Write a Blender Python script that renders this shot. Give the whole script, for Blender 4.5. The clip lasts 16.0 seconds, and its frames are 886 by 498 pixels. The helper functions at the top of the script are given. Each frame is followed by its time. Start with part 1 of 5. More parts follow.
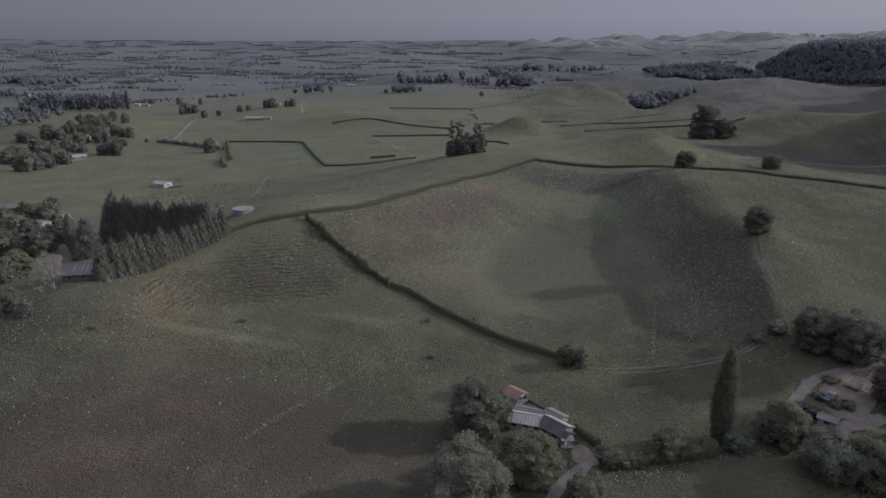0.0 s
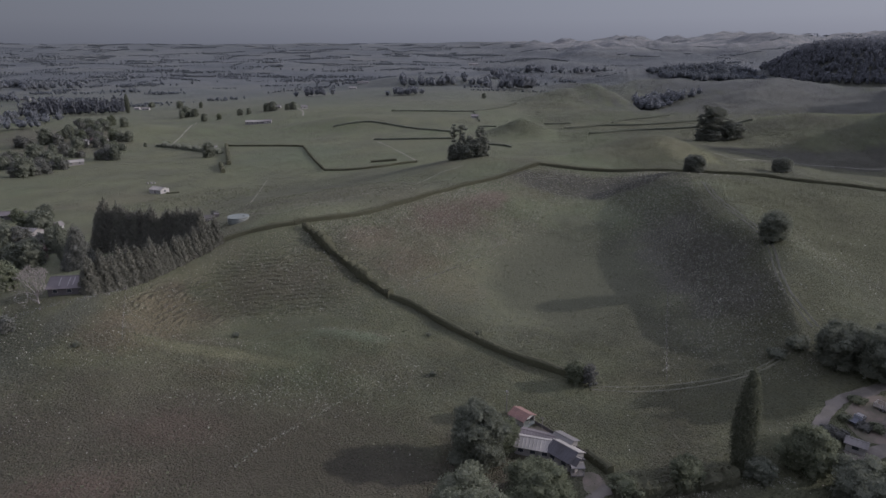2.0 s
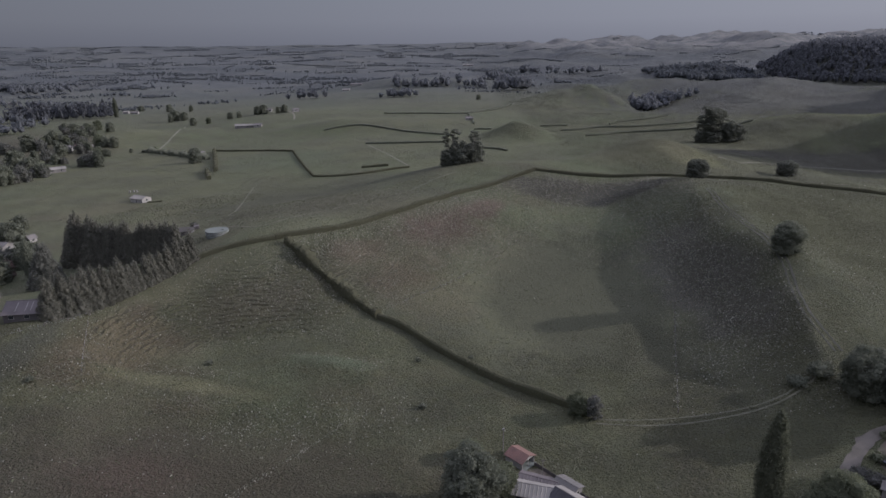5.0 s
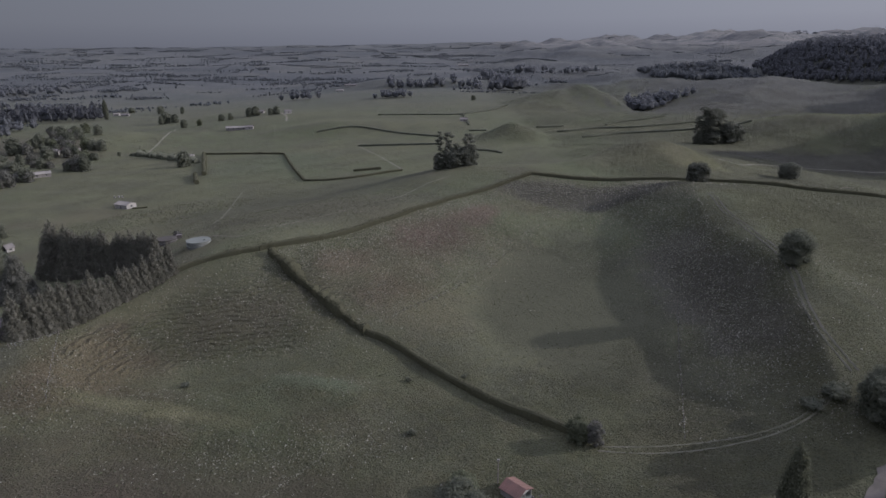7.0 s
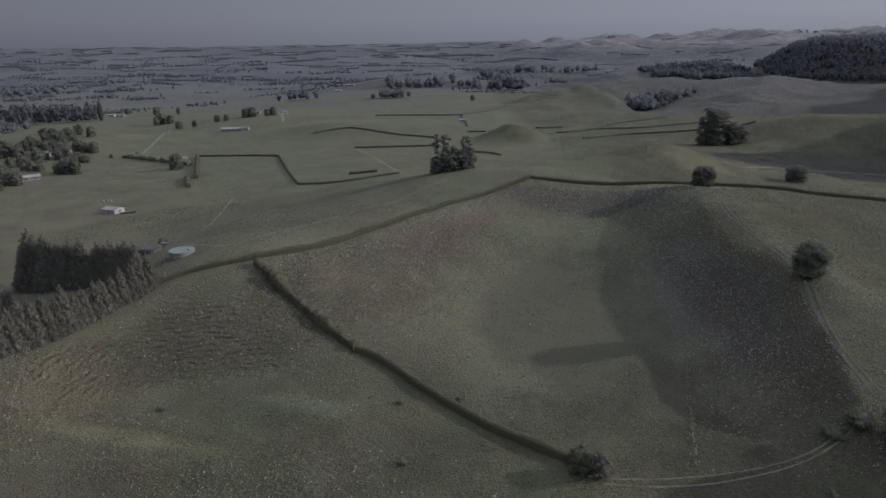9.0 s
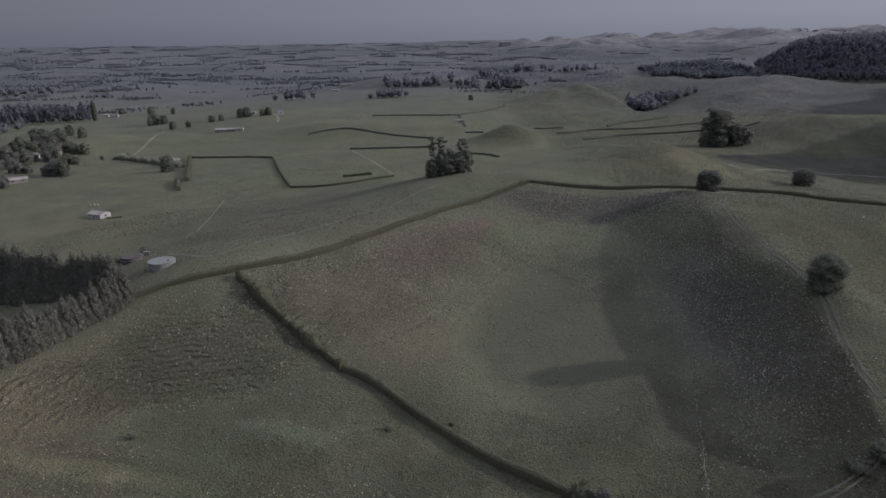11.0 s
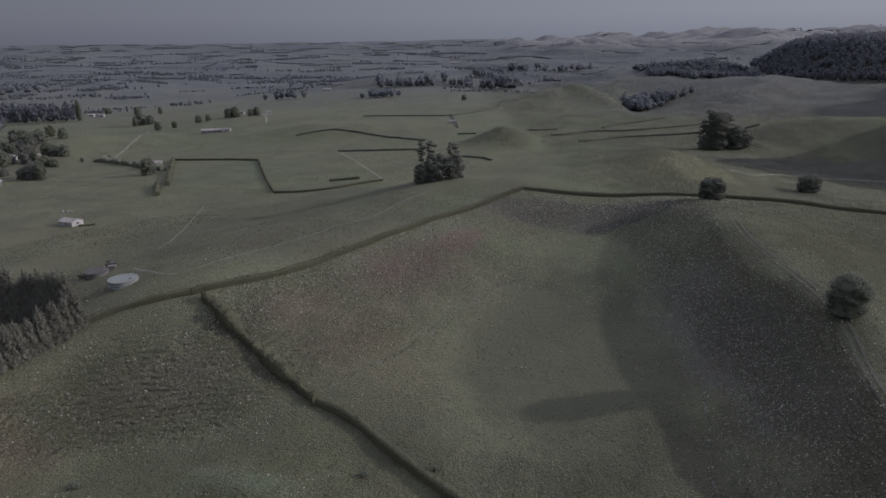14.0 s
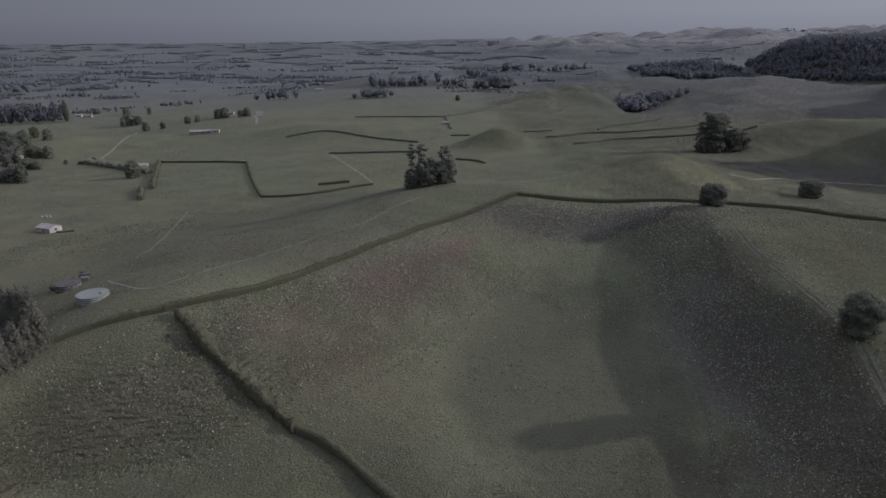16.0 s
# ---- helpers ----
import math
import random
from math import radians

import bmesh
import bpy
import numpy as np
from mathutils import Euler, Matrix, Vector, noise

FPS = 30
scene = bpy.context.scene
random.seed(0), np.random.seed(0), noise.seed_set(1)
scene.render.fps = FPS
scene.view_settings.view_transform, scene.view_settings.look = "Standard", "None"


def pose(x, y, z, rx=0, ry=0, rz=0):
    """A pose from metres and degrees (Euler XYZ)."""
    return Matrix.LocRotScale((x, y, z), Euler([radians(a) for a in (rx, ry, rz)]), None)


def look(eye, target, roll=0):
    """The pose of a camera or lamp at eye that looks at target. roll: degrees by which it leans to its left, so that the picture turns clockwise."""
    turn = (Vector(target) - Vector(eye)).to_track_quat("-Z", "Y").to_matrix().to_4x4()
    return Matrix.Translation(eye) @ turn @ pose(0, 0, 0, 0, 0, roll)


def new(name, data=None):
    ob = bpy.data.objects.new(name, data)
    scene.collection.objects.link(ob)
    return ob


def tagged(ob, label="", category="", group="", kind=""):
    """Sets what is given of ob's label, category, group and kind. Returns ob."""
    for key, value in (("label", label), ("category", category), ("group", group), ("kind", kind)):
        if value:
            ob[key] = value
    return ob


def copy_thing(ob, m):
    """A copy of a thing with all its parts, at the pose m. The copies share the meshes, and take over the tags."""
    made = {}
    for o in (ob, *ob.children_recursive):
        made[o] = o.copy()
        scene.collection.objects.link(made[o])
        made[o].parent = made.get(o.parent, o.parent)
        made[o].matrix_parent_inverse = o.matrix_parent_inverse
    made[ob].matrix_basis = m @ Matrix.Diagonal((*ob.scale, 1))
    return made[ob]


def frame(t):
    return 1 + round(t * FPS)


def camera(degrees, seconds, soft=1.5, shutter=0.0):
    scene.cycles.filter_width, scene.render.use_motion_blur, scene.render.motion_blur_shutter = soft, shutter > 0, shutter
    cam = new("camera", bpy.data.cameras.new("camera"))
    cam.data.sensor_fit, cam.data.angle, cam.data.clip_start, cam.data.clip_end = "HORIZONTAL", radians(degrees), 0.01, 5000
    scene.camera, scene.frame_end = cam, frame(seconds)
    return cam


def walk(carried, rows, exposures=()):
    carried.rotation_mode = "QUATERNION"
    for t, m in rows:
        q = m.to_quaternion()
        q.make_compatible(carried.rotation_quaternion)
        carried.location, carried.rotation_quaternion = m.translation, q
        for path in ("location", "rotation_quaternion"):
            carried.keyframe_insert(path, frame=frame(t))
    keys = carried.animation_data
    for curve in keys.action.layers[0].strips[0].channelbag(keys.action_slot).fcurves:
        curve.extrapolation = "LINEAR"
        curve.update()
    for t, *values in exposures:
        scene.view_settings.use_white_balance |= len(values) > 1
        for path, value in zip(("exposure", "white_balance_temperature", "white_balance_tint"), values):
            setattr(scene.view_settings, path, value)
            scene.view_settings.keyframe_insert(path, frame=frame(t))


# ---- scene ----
cam = camera(70.0, 16.0)
# seconds, east, north, up, yaw, pitch, lean
ROWS = [
    (0.0, 0.00, 0.00, 100.00, -0.000, -18.052, 0.001),
    (0.5, 0.06, 2.39, 99.98, 0.078, -18.007, 0.075),
    (1.0, 0.14, 4.82, 99.97, 0.151, -17.964, 0.155),
    (1.5, 0.24, 7.30, 99.95, 0.198, -17.930, 0.236),
    (2.0, 0.38, 9.86, 99.94, 0.272, -17.894, 0.309),
    (2.5, 0.56, 12.50, 99.94, 0.312, -17.881, 0.380),
    (3.0, 0.79, 15.20, 99.95, 0.197, -17.871, 0.450),
    (3.5, 1.09, 17.97, 99.98, 0.121, -17.856, 0.515),
    (4.0, 1.45, 20.79, 100.04, 0.063, -17.837, 0.570),
    (6.5, 3.54, 35.12, 100.39, -0.331, -17.832, 0.824),
    (7.0, 3.97, 38.02, 100.45, -0.420, -17.841, 0.867),
    (7.5, 4.43, 40.93, 100.50, -0.459, -17.847, 0.894),
    (8.0, 4.90, 43.88, 100.54, -0.465, -17.856, 0.920),
    (8.5, 5.39, 46.86, 100.58, -0.446, -17.866, 0.940),
    (9.0, 5.91, 49.90, 100.61, -0.415, -17.885, 0.951),
    (11.5, 8.54, 65.39, 100.83, -0.517, -17.997, 0.967),
    (12.0, 9.06, 68.47, 100.86, -0.569, -18.017, 0.953),
    (12.5, 9.58, 71.51, 100.89, -0.664, -18.037, 0.925),
    (13.0, 10.08, 74.48, 100.91, -0.751, -18.057, 0.900),
    (13.5, 10.56, 77.42, 100.94, -0.844, -18.072, 0.873),
    (14.0, 11.03, 80.33, 100.98, -0.996, -18.080, 0.835),
    (14.5, 11.50, 83.24, 101.04, -1.181, -18.081, 0.788),
    (15.0, 11.95, 86.16, 101.12, -1.315, -18.098, 0.759),
    (15.5, 12.40, 89.08, 101.21, -1.435, -18.115, 0.740),
    (16.0, 12.86, 92.00, 101.33, -1.519, -18.117, 0.726),
]
EXPOSURES = [(0.0, 0.15, 5840, 22), (16.0, 0.04, 5840, 22)]
walk(cam, [(t, pose(x, y, z, 0, 0, yaw) @ pose(0, 0, 0, 90 + pitch, 0, 0) @ pose(0, 0, 0, 0, 0, -lean)) for t, x, y, z, yaw, pitch, lean in ROWS], EXPOSURES)

# ---- light ----
# low sun in the east under thin high cloud
SUN_HIGH, SUN_TURN = 21.5, 85.0  # degrees above the horizon; degrees from north towards east
sun_way = Vector((math.sin(radians(SUN_TURN)) * math.cos(radians(SUN_HIGH)), math.cos(radians(SUN_TURN)) * math.cos(radians(SUN_HIGH)), math.sin(radians(SUN_HIGH))))
sun = new("sun", bpy.data.lights.new("sun", "SUN"))
sun.data.energy, sun.data.angle, sun.data.color = 3.25, radians(0.6), (1.0, 0.93, 0.82)
sun.matrix_world = look(sun_way * 900, (0, 0, 0))

world = bpy.data.worlds.new("sky")
scene.world = world
world.use_nodes = True
wn, wl = world.node_tree.nodes, world.node_tree.links
wn.clear()
w_out, w_bg = wn.new("ShaderNodeOutputWorld"), wn.new("ShaderNodeBackground")
w_sky = wn.new("ShaderNodeTexSky")
w_sky.sky_type, w_sky.sun_disc, w_sky.sun_elevation, w_sky.sun_rotation = "NISHITA", False, radians(SUN_HIGH), radians(SUN_TURN)
w_sky.dust_density, w_sky.air_density = 2.5, 1.2
w_co, w_xyz, w_ramp = wn.new("ShaderNodeTexCoord"), wn.new("ShaderNodeSeparateXYZ"), wn.new("ShaderNodeValToRGB")
w_ramp.color_ramp.elements[0].position, w_ramp.color_ramp.elements[0].color = 0.0, (0.138, 0.147, 0.157, 1)
w_ramp.color_ramp.elements[1].position, w_ramp.color_ramp.elements[1].color = 0.8, (0.70, 0.71, 0.82, 1)
for at, c in ((0.035, (0.162, 0.174, 0.183, 1)), (0.12, (0.164, 0.177, 0.187, 1))):
    e = w_ramp.color_ramp.elements.new(at)
    e.color = c
w_scale, w_add = wn.new("ShaderNodeMixRGB"), wn.new("ShaderNodeMixRGB")
w_scale.blend_type, w_scale.inputs[0].default_value, w_scale.inputs[2].default_value = "MULTIPLY", 1.0, (0.006, 0.006, 0.006, 1)
w_add.blend_type, w_add.inputs[0].default_value = "ADD", 1.0
wl.new(w_co.outputs["Generated"], w_xyz.inputs[0])
wl.new(w_xyz.outputs["Z"], w_ramp.inputs[0])
wl.new(w_sky.outputs[0], w_scale.inputs[1])
wl.new(w_scale.outputs[0], w_add.inputs[1])
w_dot, w_side, w_glow = wn.new("ShaderNodeVectorMath"), wn.new("ShaderNodeMath"), wn.new("ShaderNodeMixRGB")
w_dot.operation, w_dot.inputs[1].default_value = "DOT_PRODUCT", sun_way  # thin cloud is brighter on the sun's side
w_side.operation, w_side.inputs[1].default_value, w_side.inputs[2].default_value = "MULTIPLY_ADD", 0.56, 1.0
w_glow.blend_type, w_glow.inputs[0].default_value = "MULTIPLY", 1.0
wl.new(w_co.outputs["Generated"], w_dot.inputs[0])
wl.new(w_dot.outputs["Value"], w_side.inputs[0])
wl.new(w_ramp.outputs[0], w_glow.inputs[1])
wl.new(w_side.outputs[0], w_glow.inputs[2])
wl.new(w_glow.outputs[0], w_add.inputs[2])
wl.new(w_add.outputs[0], w_bg.inputs[0])
wl.new(w_bg.outputs[0], w_out.inputs[0])
w_bg.inputs[1].default_value = 1.08


# ---- materials ----
class Mat:
    """A small builder of node materials."""

    def __init__(self, name, rough=0.8, metal=0.0, gloss=0.3):
        self.m = bpy.data.materials.new(name)
        self.m.use_nodes = True
        self.n, self.l = self.m.node_tree.nodes, self.m.node_tree.links
        self.b = self.n["Principled BSDF"]
        self.b.inputs["Roughness"].default_value = rough
        self.b.inputs["Metallic"].default_value = metal
        self.b.inputs["Specular IOR Level"].default_value = gloss
        self.co = self.n.new("ShaderNodeTexCoord").outputs["Object"]

    def place(self):
        return self.n.new("ShaderNodeNewGeometry").outputs["Position"]

    def noise(self, scale, detail=3.0, rough=0.55, where=None, stretch=None):
        t = self.n.new("ShaderNodeTexNoise")
        t.inputs["Scale"].default_value, t.inputs["Detail"].default_value, t.inputs["Roughness"].default_value = scale, detail, rough
        src = where or self.co
        if stretch:
            mp = self.n.new("ShaderNodeMapping")
            mp.inputs["Scale"].default_value = stretch
            self.l.new(src, mp.inputs[0])
            src = mp.outputs[0]
        self.l.new(src, t.inputs["Vector"])
        return t.outputs["Fac"]

    def ramp(self, fac, lo, hi, a=0.0, b=1.0):
        r = self.n.new("ShaderNodeMapRange")
        r.inputs["From Min"].default_value, r.inputs["From Max"].default_value = lo, hi
        r.inputs["To Min"].default_value, r.inputs["To Max"].default_value = a, b
        r.interpolation_type = "SMOOTHSTEP"
        self.l.new(fac, r.inputs["Value"])
        return r.outputs["Result"]

    def math(self, op, a, b=None, c=None):
        k = self.n.new("ShaderNodeMath")
        k.operation = op
        for i, v in enumerate((a, b, c)):
            if v is None:
                continue
            if isinstance(v, (int, float)):
                k.inputs[i].default_value = v
            else:
                self.l.new(v, k.inputs[i])
        return k.outputs[0]

    def mix(self, fac, a, b, mode="MIX"):
        k = self.n.new("ShaderNodeMixRGB")
        k.blend_type = mode
        for i, v in enumerate((fac, a, b)):
            if isinstance(v, (int, float)):
                k.inputs[i].default_value = v
            elif isinstance(v, tuple):
                k.inputs[i].default_value = (*v, 1)
            else:
                self.l.new(v, k.inputs[i])
        return k.outputs[0]

    def blob(self, p, x, y, rx, ry, turn=0.0, soft=0.5, warp=None):
        """A patch on the ground with a ragged edge: centre, half widths, turn in degrees."""
        mp = self.n.new("ShaderNodeMapping")
        mp.vector_type = "TEXTURE"
        mp.inputs["Location"].default_value, mp.inputs["Rotation"].default_value, mp.inputs["Scale"].default_value = (x, y, 0), (0, 0, radians(turn)), (rx, ry, 1e6)
        self.l.new(p, mp.inputs[0])
        ln = self.n.new("ShaderNodeVectorMath")
        ln.operation = "LENGTH"
        self.l.new(mp.outputs[0], ln.inputs[0])
        d = ln.outputs["Value"]
        if warp is not None:
            d = self.math("ADD", d, self.math("MULTIPLY_ADD", warp, 1.1, -0.55))
        return self.ramp(d, 1.0, 1.0 - soft)

    def color(self, c):
        self.l.new(c, self.b.inputs["Base Color"])
        return self

    def bump(self, height, far=0.1, strength=0.6):
        k = self.n.new("ShaderNodeBump")
        k.inputs["Distance"].default_value, k.inputs["Strength"].default_value = far, strength
        self.l.new(height, k.inputs["Height"])
        self.l.new(k.outputs[0], self.b.inputs["Normal"])
        return self


def plain(name, a, b, scale=1.5, rough=0.8, metal=0.0, relief=0.02, gloss=0.3):
    """A surface of two close tones, stained at two scales, with fine relief."""
    k = Mat(name, rough, metal, gloss)
    big, fine = k.noise(scale * 0.35, 3), k.noise(scale * 6, 4)
    c = k.mix(k.ramp(big, 0.35, 0.65), a, b)
    c = k.mix(k.math("MULTIPLY", k.ramp(fine, 0.45, 0.75), 0.35), c, tuple(v * 0.62 for v in a))
    k.color(c)
    if relief:
        k.bump(fine, relief, 0.5)
    return k.m


def foliage(name, a, b, dry=None):
    """Leaves: the tone varies from leaf clump to leaf clump and from plant to plant."""
    k = Mat(name, 0.7, 0.0, 0.1)
    isl = k.n.new("ShaderNodeNewGeometry").outputs["Random Per Island"]
    ob = k.n.new("ShaderNodeObjectInfo").outputs["Random"]
    c = k.mix(isl, a, b)
    if dry:
        c = k.mix(k.ramp(k.noise(0.5, 3, 0.6, k.place()), 0.5, 0.7), c, dry)
    v = k.math("MULTIPLY_ADD", ob, 0.35, 0.82)
    c = k.mix(1.0, c, k.mix(v, (0, 0, 0), (1, 1, 1)), "MULTIPLY")
    k.color(c)
    thin, both = k.n.new("ShaderNodeBsdfTranslucent"), k.n.new("ShaderNodeMixShader")
    k.l.new(c, thin.inputs[0])
    both.inputs[0].default_value = 0.5
    k.l.new(k.b.outputs[0], both.inputs[1])
    k.l.new(thin.outputs[0], both.inputs[2])
    k.l.new(both.outputs[0], k.n["Material Output"].inputs["Surface"])
    return k.m


# x 158: sunlit flank of the back hill, painted in
# x 84, 98, 320, 540, 560: shade and haze put into the tone
GRASS_AND_LIGHT = ((150, 285, 24, 60, 0, 0.5, 0.6, (0.118, 0.13, 0.064)), (56, 248, 36, 82, 0, 0.4, 0.75, (0.080, 0.085, 0.055)), (158, 422, 26, 20, -20, 0.6, 0.85, (0.215, 0.225, 0.118)), (-75, 362, 120, 62, -42, 0.5, 0.75, (0.098, 0.099, 0.064)), (185, 290, 60, 70, 0, 0.5, 0.6, (0.094, 0.104, 0.054)), (-55, 128, 110, 48, 0, 0.6, 0.7, (0.106, 0.096, 0.07)), (-420, 700, 120, 60, -25, 0.5, 0.6, (0.10, 0.092, 0.068)), (540, 1190, 260, 110, -10, 0.5, 0.7, (0.09, 0.097, 0.09)), (84, 364, 64, 19, -8, 0.45, 0.9, (0.062, 0.062, 0.05)), (560, 930, 380, 260, 0, 0.4, 0.75, (0.096, 0.101, 0.09)), (320, 505, 130, 38, -8, 0.4, 0.7, (0.078, 0.078, 0.066)), (98, 250, 20, 74, 0, 0.5, 0.6, (0.112, 0.110, 0.096)), (-3, 298, 32, 13, 46, 0.7, 0.75, (0.142, 0.112, 0.086)), (22, 330, 22, 11, 48, 0.7, 0.8, (0.142, 0.108, 0.084)), (-30, 264, 18, 9, 46, 0.7, 0.7, (0.145, 0.115, 0.082)), (-62, 225, 24, 14, 30, 0.7, 0.3, (0.125, 0.105, 0.08)), (-60, 430, 110, 55, 15, 0.4, 0.6, (0.094, 0.101, 0.064)), (-32, 262, 16, 9, 45, 0.7, 0.6, (0.17, 0.135, 0.095)),
         (-80, 120, 22, 12, 20, 0.8, 0.6, (0.155, 0.115, 0.088)), (-68, 143, 22, 10, 0, 0.8, 0.45, (0.155, 0.118, 0.09)),
         # x -72 and -30: sunlight on lip and crest put into the tone
         (-92, 193, 14, 23, 0, 0.6, 0.8, (0.195, 0.175, 0.105)), (-72, 180, 34, 5.0, -6, 0.7, 0.9, (0.20, 0.205, 0.115)), (-30, 197, 20, 6, -14, 0.8, 0.8, (0.15, 0.185, 0.115)),
         (-135, 165, 34, 26, 0, 0.5, 0.5, (0.085, 0.095, 0.072)), (-112, 188, 7, 26, 0, 0.6, 0.5, (0.085, 0.095, 0.078)),
         # x 150: more painted sun on the back hill's flank
         (-20, 265, 44, 17, 47, 0.6, 0.55, (0.165, 0.16, 0.105)), (128, 428, 46, 26, 10, 0.5, 0.7, (0.145, 0.15, 0.09)), (150, 420, 12, 18, 0, 0.7, 0.7, (0.215, 0.218, 0.125)),
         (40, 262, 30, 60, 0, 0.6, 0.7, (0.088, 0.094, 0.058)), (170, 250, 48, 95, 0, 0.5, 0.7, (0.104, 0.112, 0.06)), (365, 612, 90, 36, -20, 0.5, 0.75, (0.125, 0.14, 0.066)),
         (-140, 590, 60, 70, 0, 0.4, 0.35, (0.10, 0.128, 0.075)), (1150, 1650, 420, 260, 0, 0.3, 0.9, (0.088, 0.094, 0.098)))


def pasture():
    k = Mat("pasture", 0.9, 0.0, 0.12)
    p = k.place()
    xyz = k.n.new("ShaderNodeSeparateXYZ")
    k.l.new(p, xyz.inputs[0])
    nrm = k.n.new("ShaderNodeSeparateXYZ")
    k.l.new(k.n.new("ShaderNodeNewGeometry").outputs["True Normal"], nrm.inputs[0])
    steep = k.ramp(nrm.outputs["Z"], 0.975, 0.90)
    huge, big, mid = k.noise(0.006, 3, 0.5, p), k.noise(0.028, 4, 0.6, p), k.noise(0.25, 4, 0.65, p)
    c = k.mix(k.ramp(huge, 0.38, 0.62), (0.116, 0.138, 0.076), (0.136, 0.146, 0.084))
    c = k.mix(k.ramp(big, 0.35, 0.7), c, (0.106, 0.114, 0.073))
    c = k.mix(k.math("MULTIPLY", k.ramp(mid, 0.42, 0.68), 0.45), c, (0.122, 0.128, 0.064))
    # dry brownish grass on the steep faces
    dryness = k.math("MULTIPLY", k.math("MULTIPLY", k.ramp(k.noise(0.02, 3, 0.55, p), 0.46, 0.62), k.math("MULTIPLY_ADD", steep, 0.5, 0.18)), k.math("MULTIPLY", k.ramp(xyz.outputs["Y"], 480, 400), k.ramp(xyz.outputs["X"], 75, 45)))
    c = k.mix(dryness, c, (0.150, 0.112, 0.082))
    # grass tones: browned faces, bright grazed banks, pale rank slopes, greyer paddocks; some patches hold painted sun
    # and shade
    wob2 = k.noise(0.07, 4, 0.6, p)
    for x, y, rx, ry, turn, soft, amount, tone in GRASS_AND_LIGHT:
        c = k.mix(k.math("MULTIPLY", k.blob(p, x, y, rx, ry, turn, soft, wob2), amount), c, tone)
    # pale tufts of rank grass and darker rushes between them
    smooth = k.math("MULTIPLY_ADD", k.blob(p, 38, 250, 34, 68, 0, 0.4, wob2), -0.7, 1.0)
    patch = k.math("MULTIPLY", smooth, k.math("MULTIPLY", k.ramp(k.noise(0.035, 3, 0.5, p), 0.36, 0.56), k.math("MULTIPLY_ADD", steep, 0.6, 0.4)))
    pale = k.math("MULTIPLY", k.ramp(k.noise(1.3, 2, 0.6, p), 0.54, 0.66), patch)
    c = k.mix(k.math("MULTIPLY", pale, 0.75), c, (0.235, 0.228, 0.175))
    dark = k.ramp(k.noise(1.5, 4, 0.7, p), 0.47, 0.66)
    c = k.mix(k.math("MULTIPLY", dark, 0.6), c, (0.055, 0.062, 0.036))
    # terracettes, narrow sheep paths along the contours of the steep slopes
    wob = k.math("MULTIPLY_ADD", k.noise(0.09, 4, 0.6, p), 3.4, xyz.outputs["Z"])
    lines = k.math("SINE", k.math("MULTIPLY", wob, 6.2))
    lines = k.math("MULTIPLY", k.math("MULTIPLY", lines, steep), k.math("MULTIPLY", k.ramp(k.noise(0.03, 2, 0.5, p), 0.40, 0.56), k.ramp(xyz.outputs["X"], 20, -30, 0.25, 1.2)))
    # far country: drier hills, and distance haze put into the colour as grey-blue
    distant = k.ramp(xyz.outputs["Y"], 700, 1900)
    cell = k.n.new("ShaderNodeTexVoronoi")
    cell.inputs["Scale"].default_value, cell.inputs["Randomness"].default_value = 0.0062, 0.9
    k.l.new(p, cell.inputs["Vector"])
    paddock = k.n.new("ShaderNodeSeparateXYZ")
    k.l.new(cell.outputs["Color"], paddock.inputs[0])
    hazy_plains = k.mix(k.ramp(k.noise(0.0021, 5, 0.62, p), 0.40, 0.62), (0.080, 0.092, 0.099), (0.118, 0.130, 0.130))
    hazy_plains = k.mix(k.math("MULTIPLY", k.ramp(paddock.outputs["X"], 0.35, 0.95), 0.5), hazy_plains, (0.136, 0.144, 0.128))
    hazy_plains = k.mix(k.math("MULTIPLY", k.ramp(k.noise(0.013, 4, 0.65, p), 0.5, 0.66), 0.6), hazy_plains, (0.064, 0.074, 0.080))
    c = k.mix(k.math("MULTIPLY", distant, 0.85), c, hazy_plains)
    dryhills = k.math("MULTIPLY", k.ramp(xyz.outputs["Z"], 55, 95), k.ramp(xyz.outputs["X"], 200, 700))
    c = k.mix(k.math("MULTIPLY", dryhills, 0.75), c, k.mix(k.ramp(k.noise(0.008, 5, 0.65, p), 0.42, 0.6), (0.235, 0.24, 0.212), (0.145, 0.157, 0.15)))
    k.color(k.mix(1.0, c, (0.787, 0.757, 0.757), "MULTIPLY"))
    h = k.math("ADD", k.math("MULTIPLY", k.noise(2.0, 3, 0.62, p), 0.70), k.math("MULTIPLY", k.noise(0.85, 3, 0.6, p), 0.45))
    h = k.math("MULTIPLY", h, k.ramp(k.noise(0.045, 3, 0.6, p), 0.36, 0.62, 0.6, 1.15))
    h = k.math("MULTIPLY", h, k.math("MULTIPLY_ADD", k.math("MAXIMUM", k.ramp(xyz.outputs["X"], 95, 128), k.math("MAXIMUM", steep, k.ramp(xyz.outputs["Y"], 235, 180))), 0.65, 0.35))
    flat = k.blob(p, 38, 250, 34, 68, 0, 0.4, wob2)  # the mown bottom of the bowl
    h = k.math("MULTIPLY", h, k.math("MULTIPLY_ADD", flat, -0.55, 1.0))
    h = k.math("MULTIPLY_ADD", k.math("MULTIPLY", lines, k.ramp(k.noise(0.3, 3, 0.6, p), 0.38, 0.6)), 0.25, h)
    k.bump(h, 3.2, 1.0)
    return k.m


